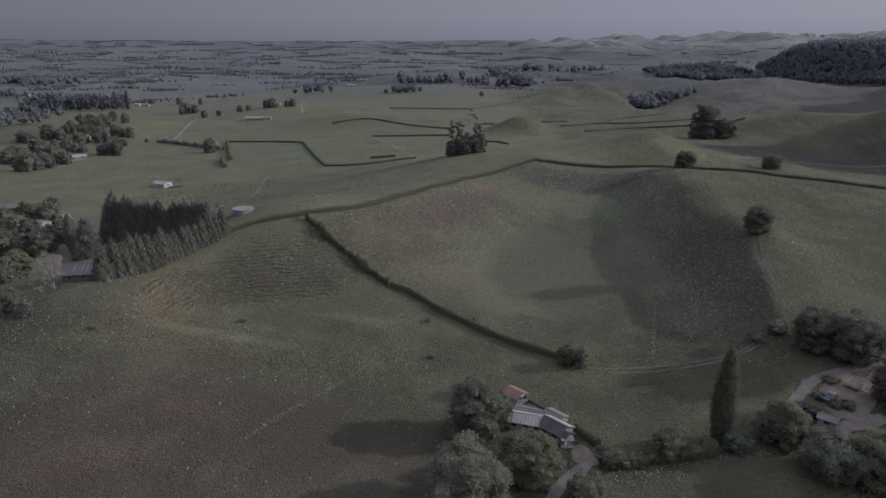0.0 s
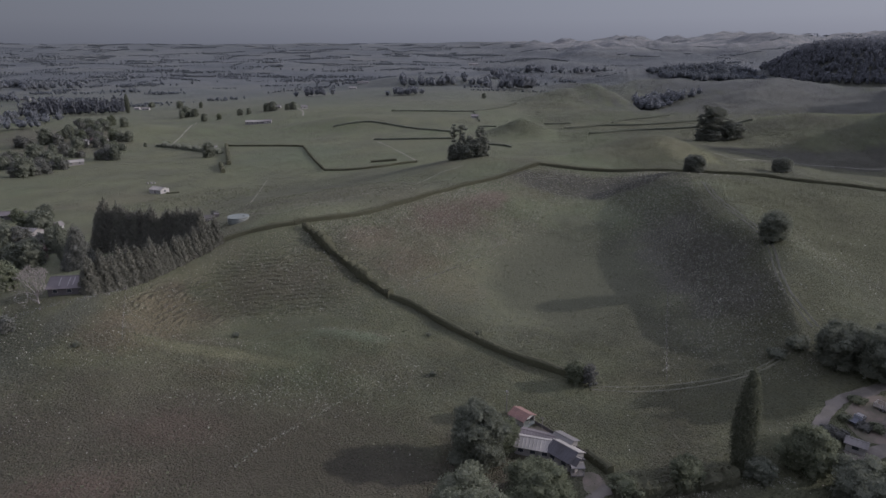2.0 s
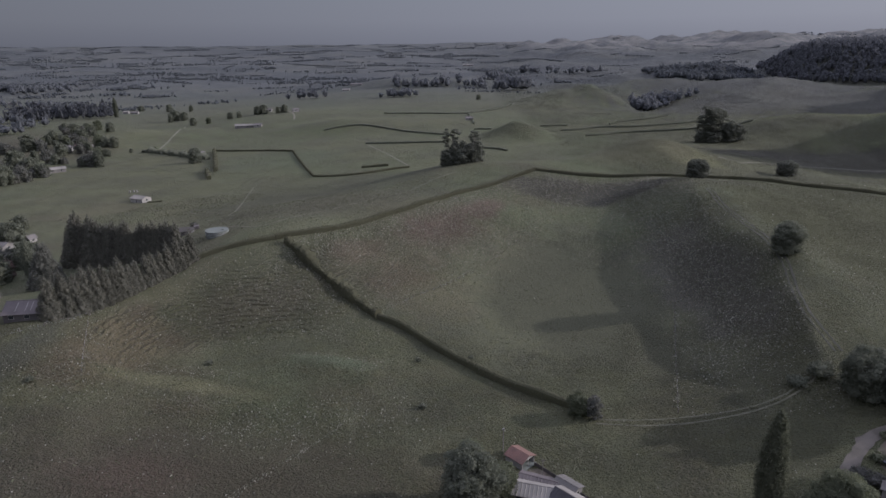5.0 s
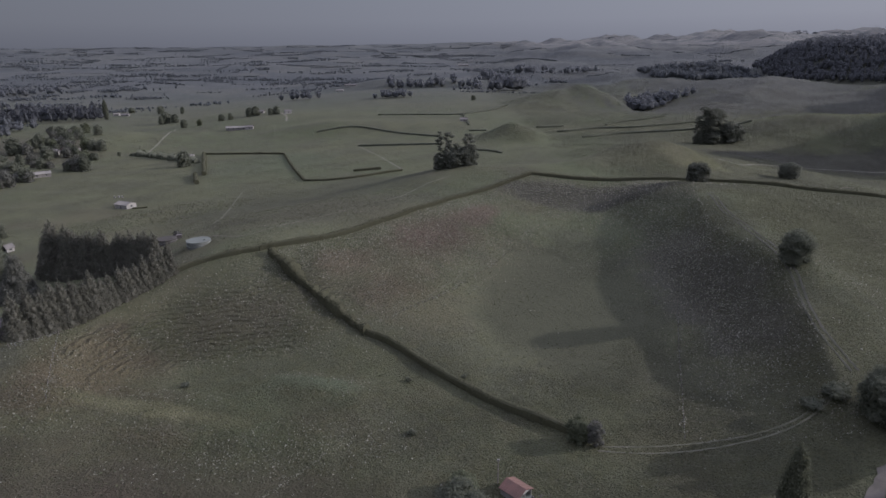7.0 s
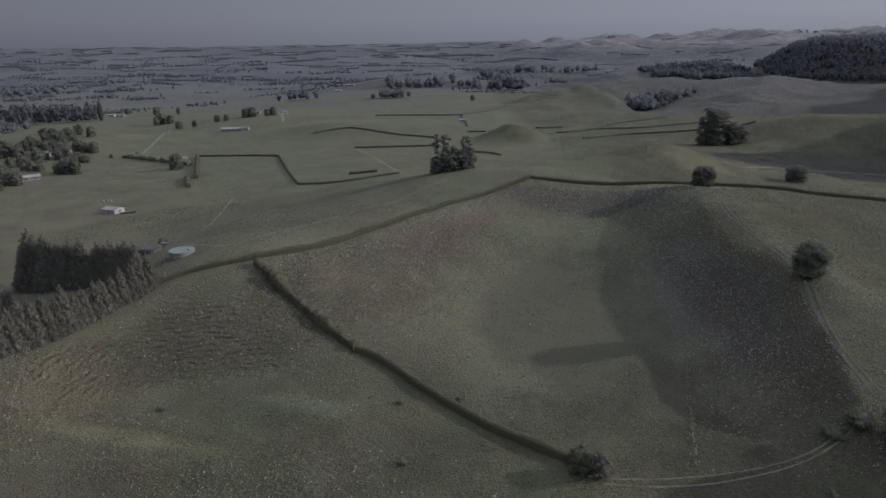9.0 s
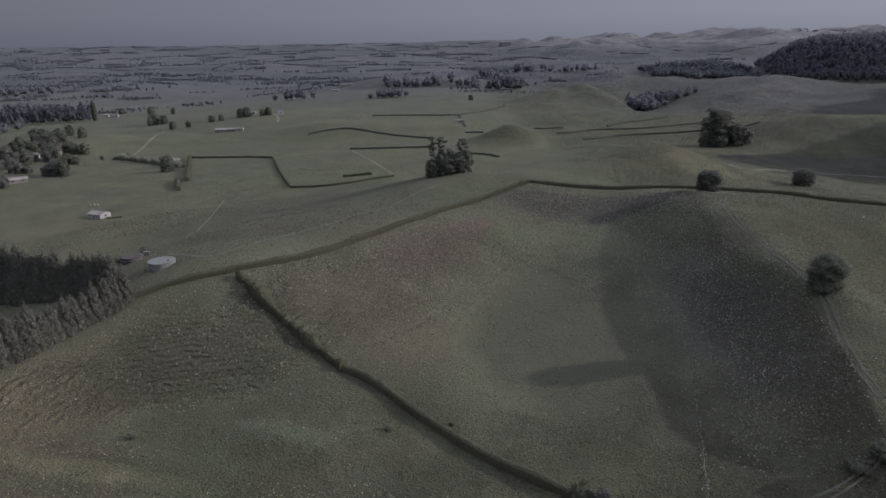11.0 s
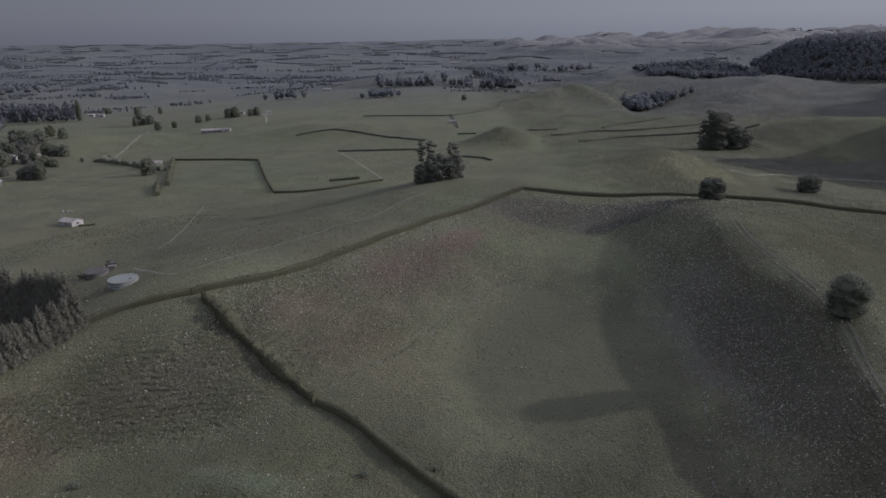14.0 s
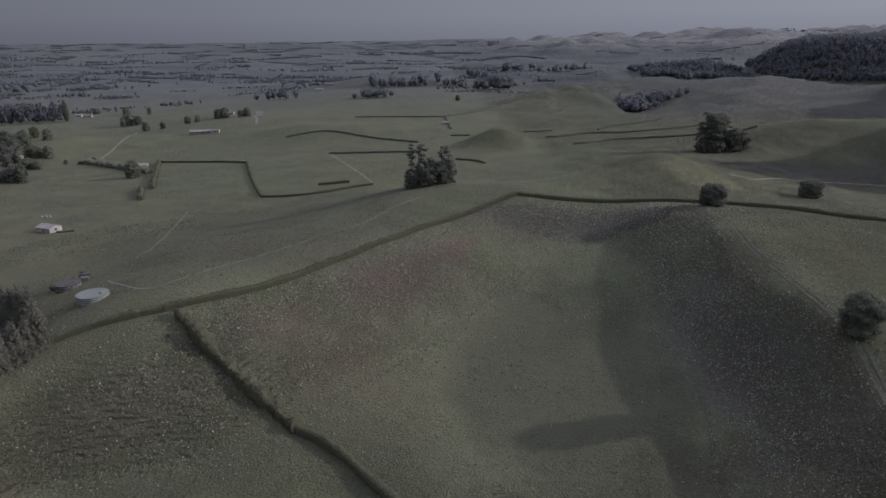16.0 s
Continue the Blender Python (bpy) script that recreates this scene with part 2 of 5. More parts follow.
PASTURE = pasture()
BARK = plain("bark", (0.10, 0.085, 0.07), (0.16, 0.14, 0.12), 3, 0.9, relief=0.05)
PALE_BARK = plain("pale_bark", (0.23, 0.21, 0.185), (0.17, 0.155, 0.135), 3, 0.9, relief=0.04)
LEAF = foliage("leaf", (0.115, 0.128, 0.082), (0.185, 0.2, 0.128))
LEAF_PALE = foliage("leaf_pale", (0.135, 0.148, 0.1), (0.215, 0.228, 0.16))
LEAF_DARK = foliage("leaf_dark", (0.126, 0.138, 0.102), (0.19, 0.202, 0.148))
LEAF_GREY = foliage("leaf_grey", (0.11, 0.113, 0.098), (0.175, 0.175, 0.152))
LEAF_SILVER = foliage("leaf_silver", (0.125, 0.13, 0.108), (0.21, 0.212, 0.178))
LEAF_POPLAR = foliage("leaf_poplar", (0.1, 0.109, 0.072), (0.18, 0.19, 0.126))
CONIFER = foliage("conifer", (0.126, 0.127, 0.1), (0.19, 0.188, 0.148))
# far belts and forest: distance haze put into the leaf colour
HAZY_BELT = foliage("hazy_belt", (0.122, 0.131, 0.136), (0.165, 0.175, 0.178))
HAZY_FOREST = foliage("forest", (0.118, 0.125, 0.131), (0.146, 0.153, 0.158))
HEDGE = foliage("hedge_leaf", (0.078, 0.080, 0.052), (0.175, 0.176, 0.112))
# far trees: leaf paled and blued in place of haze
HAZY_LEAF = foliage("hazy_leaf", (0.108, 0.12, 0.126), (0.145, 0.157, 0.16))
PINE = foliage("pine", (0.116, 0.125, 0.098), (0.18, 0.188, 0.148))
RED_LEAF = foliage("red_leaf", (0.105, 0.08, 0.072), (0.17, 0.128, 0.112))
STRAW = foliage("straw", (0.20, 0.20, 0.145), (0.52, 0.51, 0.42))
RUSH = foliage("rush", (0.11, 0.12, 0.072), (0.18, 0.188, 0.12))
DIRT = plain("dirt", (0.108, 0.105, 0.074), (0.08, 0.082, 0.052), 1.2, 0.95, relief=0.05)
PATH = plain("path", (0.185, 0.175, 0.135), (0.125, 0.125, 0.085), 0.9, 0.95, relief=0.05)
RUT = plain("rut", (0.066, 0.064, 0.048), (0.05, 0.053, 0.036), 0.9, 0.95, relief=0.1)
GRAVEL = plain("gravel", (0.135, 0.122, 0.1), (0.095, 0.087, 0.07), 0.9, 0.95, relief=0.12)
SOIL = plain("soil", (0.14, 0.115, 0.09), (0.094, 0.088, 0.06), 1.0, 0.95, relief=0.15)
WHITE_ROOF = plain("white_roof", (0.24, 0.228, 0.20), (0.18, 0.172, 0.15), 0.6, 0.8, 0.0, 0.005, 0.12)
GREY_ROOF = plain("grey_roof", (0.07, 0.068, 0.07), (0.052, 0.05, 0.048), 0.6, 0.8, 0.0, 0.005, 0.12)
PALE_ROOF = plain("pale_roof", (0.16, 0.15, 0.138), (0.12, 0.115, 0.105), 0.6, 0.8, 0.0, 0.005, 0.12)
RED_ROOF = plain("red_roof", (0.16, 0.09, 0.07), (0.12, 0.074, 0.058), 0.6, 0.6, 0.0, 0.005)
BROWN_ROOF = plain("brown_roof", (0.12, 0.105, 0.10), (0.09, 0.08, 0.076), 0.6, 0.7, 0.0, 0.01)
WHITE_WALL = plain("white_wall", (0.33, 0.32, 0.29), (0.25, 0.242, 0.22), 0.8, 0.7, 0.0, 0.004)
GREY_WALL = plain("grey_wall", (0.22, 0.21, 0.19), (0.165, 0.158, 0.145), 0.8, 0.7, 0.0, 0.004)
DARK_WALL = plain("dark_wall", (0.11, 0.10, 0.095), (0.08, 0.075, 0.07), 0.8, 0.8, 0.0, 0.004)
CONCRETE = plain("concrete", (0.16, 0.178, 0.155), (0.135, 0.146, 0.128), 0.7, 0.9, 0.0, 0.01, 0.08)
WEATHERED = plain("weathered_concrete", (0.085, 0.08, 0.07), (0.06, 0.057, 0.05), 0.7, 0.95, 0.0, 0.02, 0.08)
GREY_WOOD = plain("grey_wood", (0.17, 0.155, 0.135), (0.12, 0.11, 0.095), 2, 0.9, 0.0, 0.01)
STEEL = plain("steel", (0.45, 0.46, 0.47), (0.36, 0.37, 0.38), 2, 0.45, 0.6, 0.003)
RUBBER = plain("rubber", (0.03, 0.03, 0.03), (0.045, 0.045, 0.043), 2, 0.85, 0.0, 0.004)
PAINT = plain("pale_paint", (0.25, 0.24, 0.215), (0.19, 0.185, 0.165), 1, 0.45, 0.0, 0.003)
DARK_PAINT = plain("dark_paint", (0.07, 0.075, 0.085), (0.05, 0.055, 0.06), 1, 0.4, 0.0, 0.003)
GLASS = plain("window_glass", (0.03, 0.035, 0.04), (0.04, 0.045, 0.05), 0.5, 0.08, 0.0, 0.0, 0.6)


# ---- the land ----
HILLS = []


def hill(x, y, sx, sy, turn, high):
    """A smooth rise (or hollow) of the land: centre, half widths, turn in degrees, height."""
    HILLS.append((x, y, sx, sy, math.cos(radians(turn)), math.sin(radians(turn)), high))


LEVEL = 11.0
hill(-130, 188, 42, 36, 0, 11.1)  # west shoulder
hill(-98, 240, 46, 30, 60, 6.0)  # shelter ridge
hill(-95, 185, 22, 30, 0, 2.0)  # west foot
hill(-60, 262, 26, 30, 40, 8.8)  # junction knoll
hill(0, 325, 75, 24, 49, 10.3)  # north ridge
hill(62, 400, 36, 34, 0, 5.6)  # north knoll
hill(127, 245, 24, 55, 0, 5.9)  # east ridge
hill(128, 335, 40, 45, 0, 12.3)  # east ridge north
hill(190, 260, 60, 90, 0, 11.2)  # east field
hill(215, 350, 60, 50, 0, 6.6)  # east shelf
hill(125, 436, 42, 28, 15, 10.7)  # back hill
hill(-72, 177, 34, 9, -5, 0.9)  # lip
hill(-34, 197, 16, 6, -12, 2.0)  # crest
hill(-66, 204, 20, 13, 10, -7.1)  # west bowl
hill(38, 235, 42, 50, 0, -1.6)  # bowl
hill(40, 300, 35, 35, 0, -1.0)  # bowl north
hill(108, 150, 34, 34, 0, 3.1)  # yard
hill(-78, 138, 38, 34, 0, 2.7)  # foreslope
hill(20, 110, 80, 60, 0, -2.9)  # foreland
hill(-60, 330, 60, 45, 30, 16.0)  # north slope
hill(-260, 450, 140, 160, 0, -2.1)  # plain west
hill(-330, 750, 260, 260, 0, -7.6)  # plain far
hill(205, 500, 70, 60, 0, 12.4)  # pine rise
hill(310, 470, 90, 60, -20, -10.3)  # east valley
hill(0, 560, 140, 110, 0, 5.2)  # middle down
hill(291, 1041, 75, 60, 0, -11.8)  # round hill
hill(50, 950, 220, 220, 0, 4.9)  # far middle
hill(650, 900, 300, 300, 0, 9.0)  # far east
hill(-20, 0, 200, 90, 0, -3.9)  # south
hill(71, 645, 60, 50, 0, 1.0)  # small hill
hill(-194, 930, 110, 90, 0, 11.5)  # white house rise
hill(-800, 1300, 500, 600, 0, -17.6)  # far west
hill(-220, 220, 80, 90, 0, -0.7)  # west slope
hill(400, 250, 120, 150, 0, 8.0)  # far south east
hill(122, 236, 11, 42, 0, 6.3)  # ridge edge
hill(122, 300, 13, 36, 0, 0.4)  # ridge edge north
hill(86, 235, 13, 45, 0, -1.3)  # ridge foot
hill(84, 292, 16, 30, 0, -0.2)  # ridge foot north
hill(-12, 205, 9, 26, 55, -0.4)  # gully
hill(88, 345, 18, 20, 30, -3.5)  # scarp
hill(118, 352, 14, 22, 0, 2.2)  # scarp top
hill(-92, 192, 9, 20, 0, -2.7)  # west wall
hill(-79, 195, 9, 16, 0, -1.9)  # west wall foot
hill(-66, 166, 26, 7, -4, -3.5)  # lip south
hill(-72, 178, 26, 6, -4, 0.2)  # lip ridge
hill(12, 422, 42, 30, 0, 14.2)  # hedge back
hill(-31, 196, 15, 4, -12, 1.2)  # crest edge
hill(-14, 204, 7, 24, -60, -0.8)  # gully


def ease(v):
    v = np.clip(v, 0, 1)
    return v * v * (3 - 2 * v)


CREST_Y = [140, 165, 180, 190, 200, 210, 220, 230, 240, 250, 260, 270, 280, 290, 300, 310, 325, 345, 370]
CREST_X = [98, 101, 103, 105, 107.5, 109.3, 112, 115.2, 117.4, 117, 115.2, 114, 114, 115.5, 118, 120, 124, 131, 142]
CREST_LIFT = [0, 2.0, 5.6, 7.4, 7.6, 6.2, 4.6, 3.0, 2.3, 2.0, 1.8, 1.8, 1.4, 1.2, 1.4, 1.8, 1.6, 0.8, 0]


def crest_way(x, y):
    """Metres east of the eastern ridge's crest."""
    return (x - np.interp(y, CREST_Y, CREST_X)) * 0.95


def land(x, y):
    """The height of the ground at x, y (numbers or arrays)."""
    x, y = np.asarray(x, float), np.asarray(y, float)
    z = np.full(np.broadcast(x, y).shape, LEVEL)
    for cx, cy, sx, sy, c, s, high in HILLS:
        u, v = (c * (x - cx) + s * (y - cy)) / sx, (c * (y - cy) - s * (x - cx)) / sy
        z = z + high * np.exp(-0.5 * (u * u + v * v))
    # flat-topped hills with steep sides: centre, half widths, turn, height
    for cx, cy, sx, sy, turn, high in ((420, 605, 165, 78, -12, 17), (600, 560, 130, 90, 0, 10), (262, 1052, 46, 46, 8, 20),
                                       (-20, 1560, 190, 70, 0, 20), (520, 1230, 210, 90, -14, 26), (-330, 800, 60, 50, 0, 5), (-60, 800, 110, 50, 0, 5), (-450, 770, 130, 85, -25, 14)):
        c, s = math.cos(radians(turn)), math.sin(radians(turn))
        u, v = (c * (x - cx) + s * (y - cy)) / sx, (c * (y - cy) - s * (x - cx)) / sy
        z = z + high * np.exp(-((u * u + v * v) ** 2))
    # peaked knolls
    for cx, cy, sx, sy, turn, high in ((76, 646, 48, 38, 0, 17), (145, 437, 70, 46, 0, 13), (188, 1046, 96, 62, 0, 26), (165, 985, 150, 50, 0, 9), (372, 905, 90, 40, 10, 7),
                                       (330, 600, 90, 62, -20, 9), (430, 800, 130, 80, 0, 9), (470, 1130, 160, 80, -10, 14), (620, 1330, 150, 90, 0, 16), (-120, 790, 90, 50, 0, 6), (-300, 1010, 110, 70, 0, 7)):
        c, s = math.cos(radians(turn)), math.sin(radians(turn))
        u, v = (c * (x - cx) + s * (y - cy)) / sx, (c * (y - cy) - s * (x - cx)) / sy
        r = np.sqrt(u * u + v * v + 0.006)
        z = z + high * np.clip(1.06 - r, 0, 1) ** 1.35
    # the sharp crest of the eastern ridge
    d = crest_way(x, y)
    lift = np.interp(y, CREST_Y, CREST_LIFT)
    z = z + lift * np.exp(-(np.hypot(d, 0.7) - 0.7) / np.where(d < 0, 9.0, 15.0))
    # gentle undulation of the fields
    near = ease((y - 30) / 120) * (1 - ease((y - 420) / 200))
    z = z + 0.35 * near * np.sin(x / 9.0 + 1.3 * np.sin(y / 17.0)) * np.sin(y / 11.0 + np.sin(x / 21.0))
    far = ease((y - 650) / 900)
    z = z + far * (8.0 * np.sin(x / 210.0 + 1.7 * np.sin(y / 330.0)) * np.sin(y / 260.0 + 0.9 * np.sin(x / 170.0)))
    # broken downs and gullies of the eastern middle distance
    broken = ease((y - 830) / 160) * (1 - ease((y - 1750) / 500)) * ease((x - 0.1 * y) / 140) * (1 - ease((x - 760) / 120))
    z = z + broken * (11 * (1 - np.abs(np.sin(x / 88.0 + 1.1 * np.sin(y / 121.0)))) + 7 * (1 - np.abs(np.sin(y / 71.0 + x / 140.0 + 0.8 * np.sin(x / 55.0)))) + 2.0 * np.sin(x / 19.0 + 1.5 * np.sin(y / 27.0)) * np.sin(y / 23.0) - 9)
    # the plain climbs towards the horizon
    z = z + 120 * ease((np.hypot(0.6 * x, y) - 1700) / 4400) * np.where(y > 0, 1.0, 0.6)
    # ranges of dry hills in the north east
    side = ease((x - 0.055 * y) / (0.10 * y + 1)) * ease((y - 2100) / 1700)
    ridges = (1 - np.abs(np.sin(x / 310.0 + 0.8 * np.sin(y / 420.0)))) * 30 + (1 - np.abs(np.sin(x / 127.0 + y / 260.0 + 2.0))) * 22 + 13 * np.sin(x / 41.0 + 2 * np.sin(y / 90.0)) * np.sin(y / 70.0)
    rough = (1 - np.abs(np.sin(y / 330.0 + 0.7 * np.sin(x / 240.0)))) * 24
    z = z + 1.15 * side * (ridges + rough - 20 + 18 * ease((x / np.maximum(y, 1) - 0.2) / 0.3))
    # the wooded hill
    z = z + 76 * np.exp(-((((x - 925) / 142) ** 2 + ((y - 1500) / 250) ** 2) ** 2)) + 14 * np.exp(-0.5 * (((x - 1200) / 200) ** 2 + ((y - 1480) / 230) ** 2))
    # unseen high hills, added out of view in the east to shade the valley in the morning
    z = z + 112 * np.exp(-0.5 * (((x - 505) / 60) ** 2 + ((y - 520) / 46) ** 2))
    z = z + 190 * np.exp(-0.5 * (((x - 905) / 122) ** 2 + ((y - 800) / 150) ** 2))
    z = z + 26 * np.exp(-0.5 * (((x - 690) / 110) ** 2 + ((y - 1750) / 190) ** 2))
    return z



def steps(lo, hi, start, end, fine, grow, most):
    """Grid lines: fine between lo and hi, ever wider out to start and end."""
    v = list(np.arange(lo, hi + 0.01, fine))
    for sign, stop in ((-1, start), (1, end)):
        at, d = (v[0] if sign < 0 else v[-1]), fine
        side = []
        while (at - stop) * sign < 0:
            d = min(d * grow, most)
            at = at + sign * d
            side.append(at)
        v = side[::-1] + v if sign < 0 else v + side
    return np.array(v)


def mesh_from(name, verts, faces, mat, smooth=False):
    me = bpy.data.meshes.new(name)
    me.from_pydata(np.asarray(verts).tolist() if not isinstance(verts, list) else verts, [], faces if isinstance(faces, list) else np.asarray(faces).tolist())
    me.materials.append(mat)
    if smooth:
        me.polygons.foreach_set("use_smooth", [True] * len(me.polygons))
    me.update()
    return me


def sheet():
    gx = steps(-150, 262, -4700, 4700, 1.6, 1.045, 75)
    gy = steps(88, 470, -2200, 4990, 1.6, 1.03, 60)
    X, Y = np.meshgrid(gx, gy)
    v = np.stack([X, Y, land(X, Y)], -1).reshape(-1, 3)
    n, m = len(gx), len(gy)
    i = (np.arange(m - 1)[:, None] * n + np.arange(n - 1)[None]).ravel()
    f = np.stack([i, i + 1, i + n + 1, i + n], -1)
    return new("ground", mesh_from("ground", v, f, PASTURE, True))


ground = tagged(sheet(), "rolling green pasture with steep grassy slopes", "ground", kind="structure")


# ---- helpers for things ----
def part(name, bm, mat, parent, label=""):
    """One mesh object under a thing or a part; bm: a bmesh or a mesh."""
    if isinstance(bm, bmesh.types.BMesh):
        me = bpy.data.meshes.new(name)
        bm.to_mesh(me)
        bm.free()
        me.materials.append(mat)
    else:
        me = bm
    ob = new(name, me)
    ob.parent = parent
    return tagged(ob, label)


def thing(name, x, y, turn, label, category, group="", z=None, sink=0.0):
    ob = new(name)
    ob.empty_display_size = 0.5
    ob.matrix_basis = pose(x, y, (float(land(x, y)) if z is None else z) - sink, 0, 0, turn)
    return tagged(ob, label, category, group)


def box(bm, x0, x1, y0, y1, z0, z1, bevel=0.0):
    r = bmesh.ops.create_cube(bm, size=1.0)
    for v in r["verts"]:
        v.co = Vector(((x0 + x1) / 2 + v.co.x * (x1 - x0), (y0 + y1) / 2 + v.co.y * (y1 - y0), (z0 + z1) / 2 + v.co.z * (z1 - z0)))
    if bevel:
        bmesh.ops.bevel(bm, geom=list({e for v in r["verts"] for e in v.link_edges}), offset=bevel, segments=1, affect="EDGES")
    return bm


def boxed(*a, bevel=0.0):
    return box(bmesh.new(), *a, bevel=bevel)


def tubes(runs, sides=6):
    """Tapered tubes along runs of (point, radius); verts and faces."""
    V, F = [], []
    for run in runs:
        base = len(V)
        for k, (p, r) in enumerate(run):
            a = Vector(run[min(k + 1, len(run) - 1)][0]) - Vector(run[max(k - 1, 0)][0])
            a.normalize()
            u = a.orthogonal().normalized()
            w = a.cross(u)
            for s in range(sides):
                t = 2 * math.pi * s / sides
                V.append(tuple(Vector(p) + (u * math.cos(t) + w * math.sin(t)) * r))
        for k in range(len(run) - 1):
            for s in range(sides):
                q, n = base + k * sides, (s + 1) % sides
                F.append((q + s, q + n, q + sides + n, q + sides + s))
        F.append(tuple(base + (len(run) - 1) * sides + s for s in range(sides)))
    return V, F


def clumps(c, n, size, rng):
    """Folded leaf clumps at the places c, turned towards n; verts and triangles."""
    k = len(c)
    n = n + rng.normal(0, 0.45, (k, 3))
    n /= np.linalg.norm(n, axis=1)[:, None] + 1e-9
    u = np.cross(n, rng.normal(0, 1, (k, 3)))
    u /= np.linalg.norm(u, axis=1)[:, None] + 1e-9
    w = np.cross(n, u)
    s = (size * rng.uniform(0.55, 1.35, k))[:, None]
    V = np.stack([c - u * s, c - w * s * 0.62 + n * s * 0.22, c + u * s, c + w * s * 0.62 + n * s * 0.22], 1).reshape(-1, 3)
    i = np.arange(k)[:, None] * 4
    F = np.concatenate([i + [0, 1, 2], i + [0, 2, 3]], 0)
    return V, F


def ball_dirs(k, rng):
    d = rng.normal(0, 1, (k, 3))
    return d / np.linalg.norm(d, axis=1)[:, None]


ICO = bmesh.new()
bmesh.ops.create_icosphere(ICO, subdivisions=2, radius=1.0)
ICO_V = np.array([v.co[:] for v in ICO.verts])
ICO_F = np.array([[v.index for v in f.verts] for f in ICO.faces])
ICO.clear()
bmesh.ops.create_icosphere(ICO, subdivisions=1, radius=1.0)
LOW_V = np.array([v.co[:] for v in ICO.verts])
LOW_F = np.array([[v.index for v in f.verts] for f in ICO.faces])
ICO.free()


def crown_mesh(name, lobes, per, size, mat, seed, core=0.82):
    """A crown out of lobes (x, y, z, rx, rz): leaf clumps round each, and a ragged inner mass that keeps the light out."""
    rng = np.random.default_rng(seed)
    V, F, base = [], [], 0
    for x, y, z, rx, rz in lobes:
        c0, r = np.array((x, y, z)), np.array((rx, rx, rz))
        k = max(6, int(1.9 * per * (rx * rx + 2 * rx * rz) / 3))
        d = ball_dirs(k, rng)
        d[:, 2] = np.where(d[:, 2] < -0.45, -d[:, 2], d[:, 2])
        v, f = clumps(c0 + d * r * rng.uniform(0.86, 1.22, k)[:, None], d / r, size * 0.64, rng)
        V.append(v)
        F.append(f + base)
        base += len(v)
        if core:
            cv, cf = (ICO_V, ICO_F) if rx > 2.2 else (LOW_V, LOW_F)
            v = c0 + cv * r * core * (1 + rng.normal(0, 0.10, (len(cv), 1)))
            V.append(v)
            F.append(cf + base)
            base += len(v)
    return mesh_from(name, np.concatenate(V), np.concatenate(F), mat)


def lobes_round(rng, high, wide, low, count, squash=0.8, wild=1.0):
    """Lobes of a broad crown between the heights low and high, wide across: many small ones over a domed mass."""
    out, mid, half, lean = [], (low + high) / 2, (high - low) / 2, rng.uniform(0, 6)
    for k in range(int(count * 2.6)):
        d = ball_dirs(1, rng)[0]
        a = math.atan2(d[1], d[0])
        q = rng.uniform(0.60, 0.86) * (1 + wild * (0.14 * math.sin(2 * a + lean) + 0.10 * math.sin(3 * a + 2 * lean + d[2] * 2)))
        r = rng.uniform(0.13, 0.27) * wide / 2
        up = mid + d[2] * half * q
        out.append((d[0] * wide / 2 * q, d[1] * wide / 2 * q, max(up, low + r * 0.5), r, r * squash))
    for k in range(count // 2):
        a, r = k * 2.4 + rng.uniform(-0.3, 0.3), rng.uniform(0.20, 0.32) * wide / 2
        e = wide / 2 * rng.uniform(0.45, 0.72)
        out.append((math.cos(a) * e, math.sin(a) * e, low + r * squash * rng.uniform(0.5, 1.1), r, r * squash))
    out.append((0, 0, mid, wide * (0.42 - 0.05 * wild), half * (0.86 - 0.07 * wild)))
    out.append((0, 0, low + half * 0.5, wide * (0.40 - 0.05 * wild), half * 0.55))
    return out


def trunk_runs(rng, high, r, limbs, reach):
    runs = [[((0, 0, -0.5), r * 1.25), ((0, 0, 0.6), r), ((rng.normal(0, 0.1), rng.normal(0, 0.1), high * 0.5), r * 0.7), ((rng.normal(0, 0.2), rng.normal(0, 0.2), high), r * 0.25)]]
    for k in range(limbs):
        a, z = k * 2.4 + rng.uniform(-0.4, 0.4), high * rng.uniform(0.25, 0.7)
        e = reach * rng.uniform(0.6, 1.0)
        runs.append([((0, 0, z), r * 0.5), ((math.cos(a) * e * 0.5, math.sin(a) * e * 0.5, z + e * 0.35), r * 0.32), ((math.cos(a) * e, math.sin(a) * e, z + e * 0.8), r * 0.12)])
    return runs


def tree(name, x, y, high, wide, label, mat=None, low=0.15, count=16, per=34.0, size=0.42, seed=1, bark=None, category="tree", group="", squash=0.8, turn=0.0, wild=1.0):
    rng = np.random.default_rng(seed)
    ob = thing(name, x, y, turn, label, category, group)
    v, f = tubes(trunk_runs(rng, high * 0.8, 0.022 * high + 0.05, 6, wide * 0.33))
    part("trunk", mesh_from("trunk", v, f, bark or BARK, True), None, ob)
    part("crown", crown_mesh("crown", lobes_round(rng, high, wide, high * low, count, squash, wild), per, size, mat or LEAF, seed), None, ob)
    return ob


def lobes_column(rng, high, wide, low):
    out = []
    for k in range(46):
        q = (k + 0.5) / 46
        z = low + (high - low) * q
        r = wide / 2 * (0.35 + 0.9 * math.sin(math.pi * min(1, 0.16 + q * 0.86)) ** 0.8) * 0.62
        a = k * 2.4
        out.append((math.cos(a) * r * 0.55, math.sin(a) * r * 0.55, z, max(0.35, r * 0.62), max(0.9, r * 1.5)))
    return out


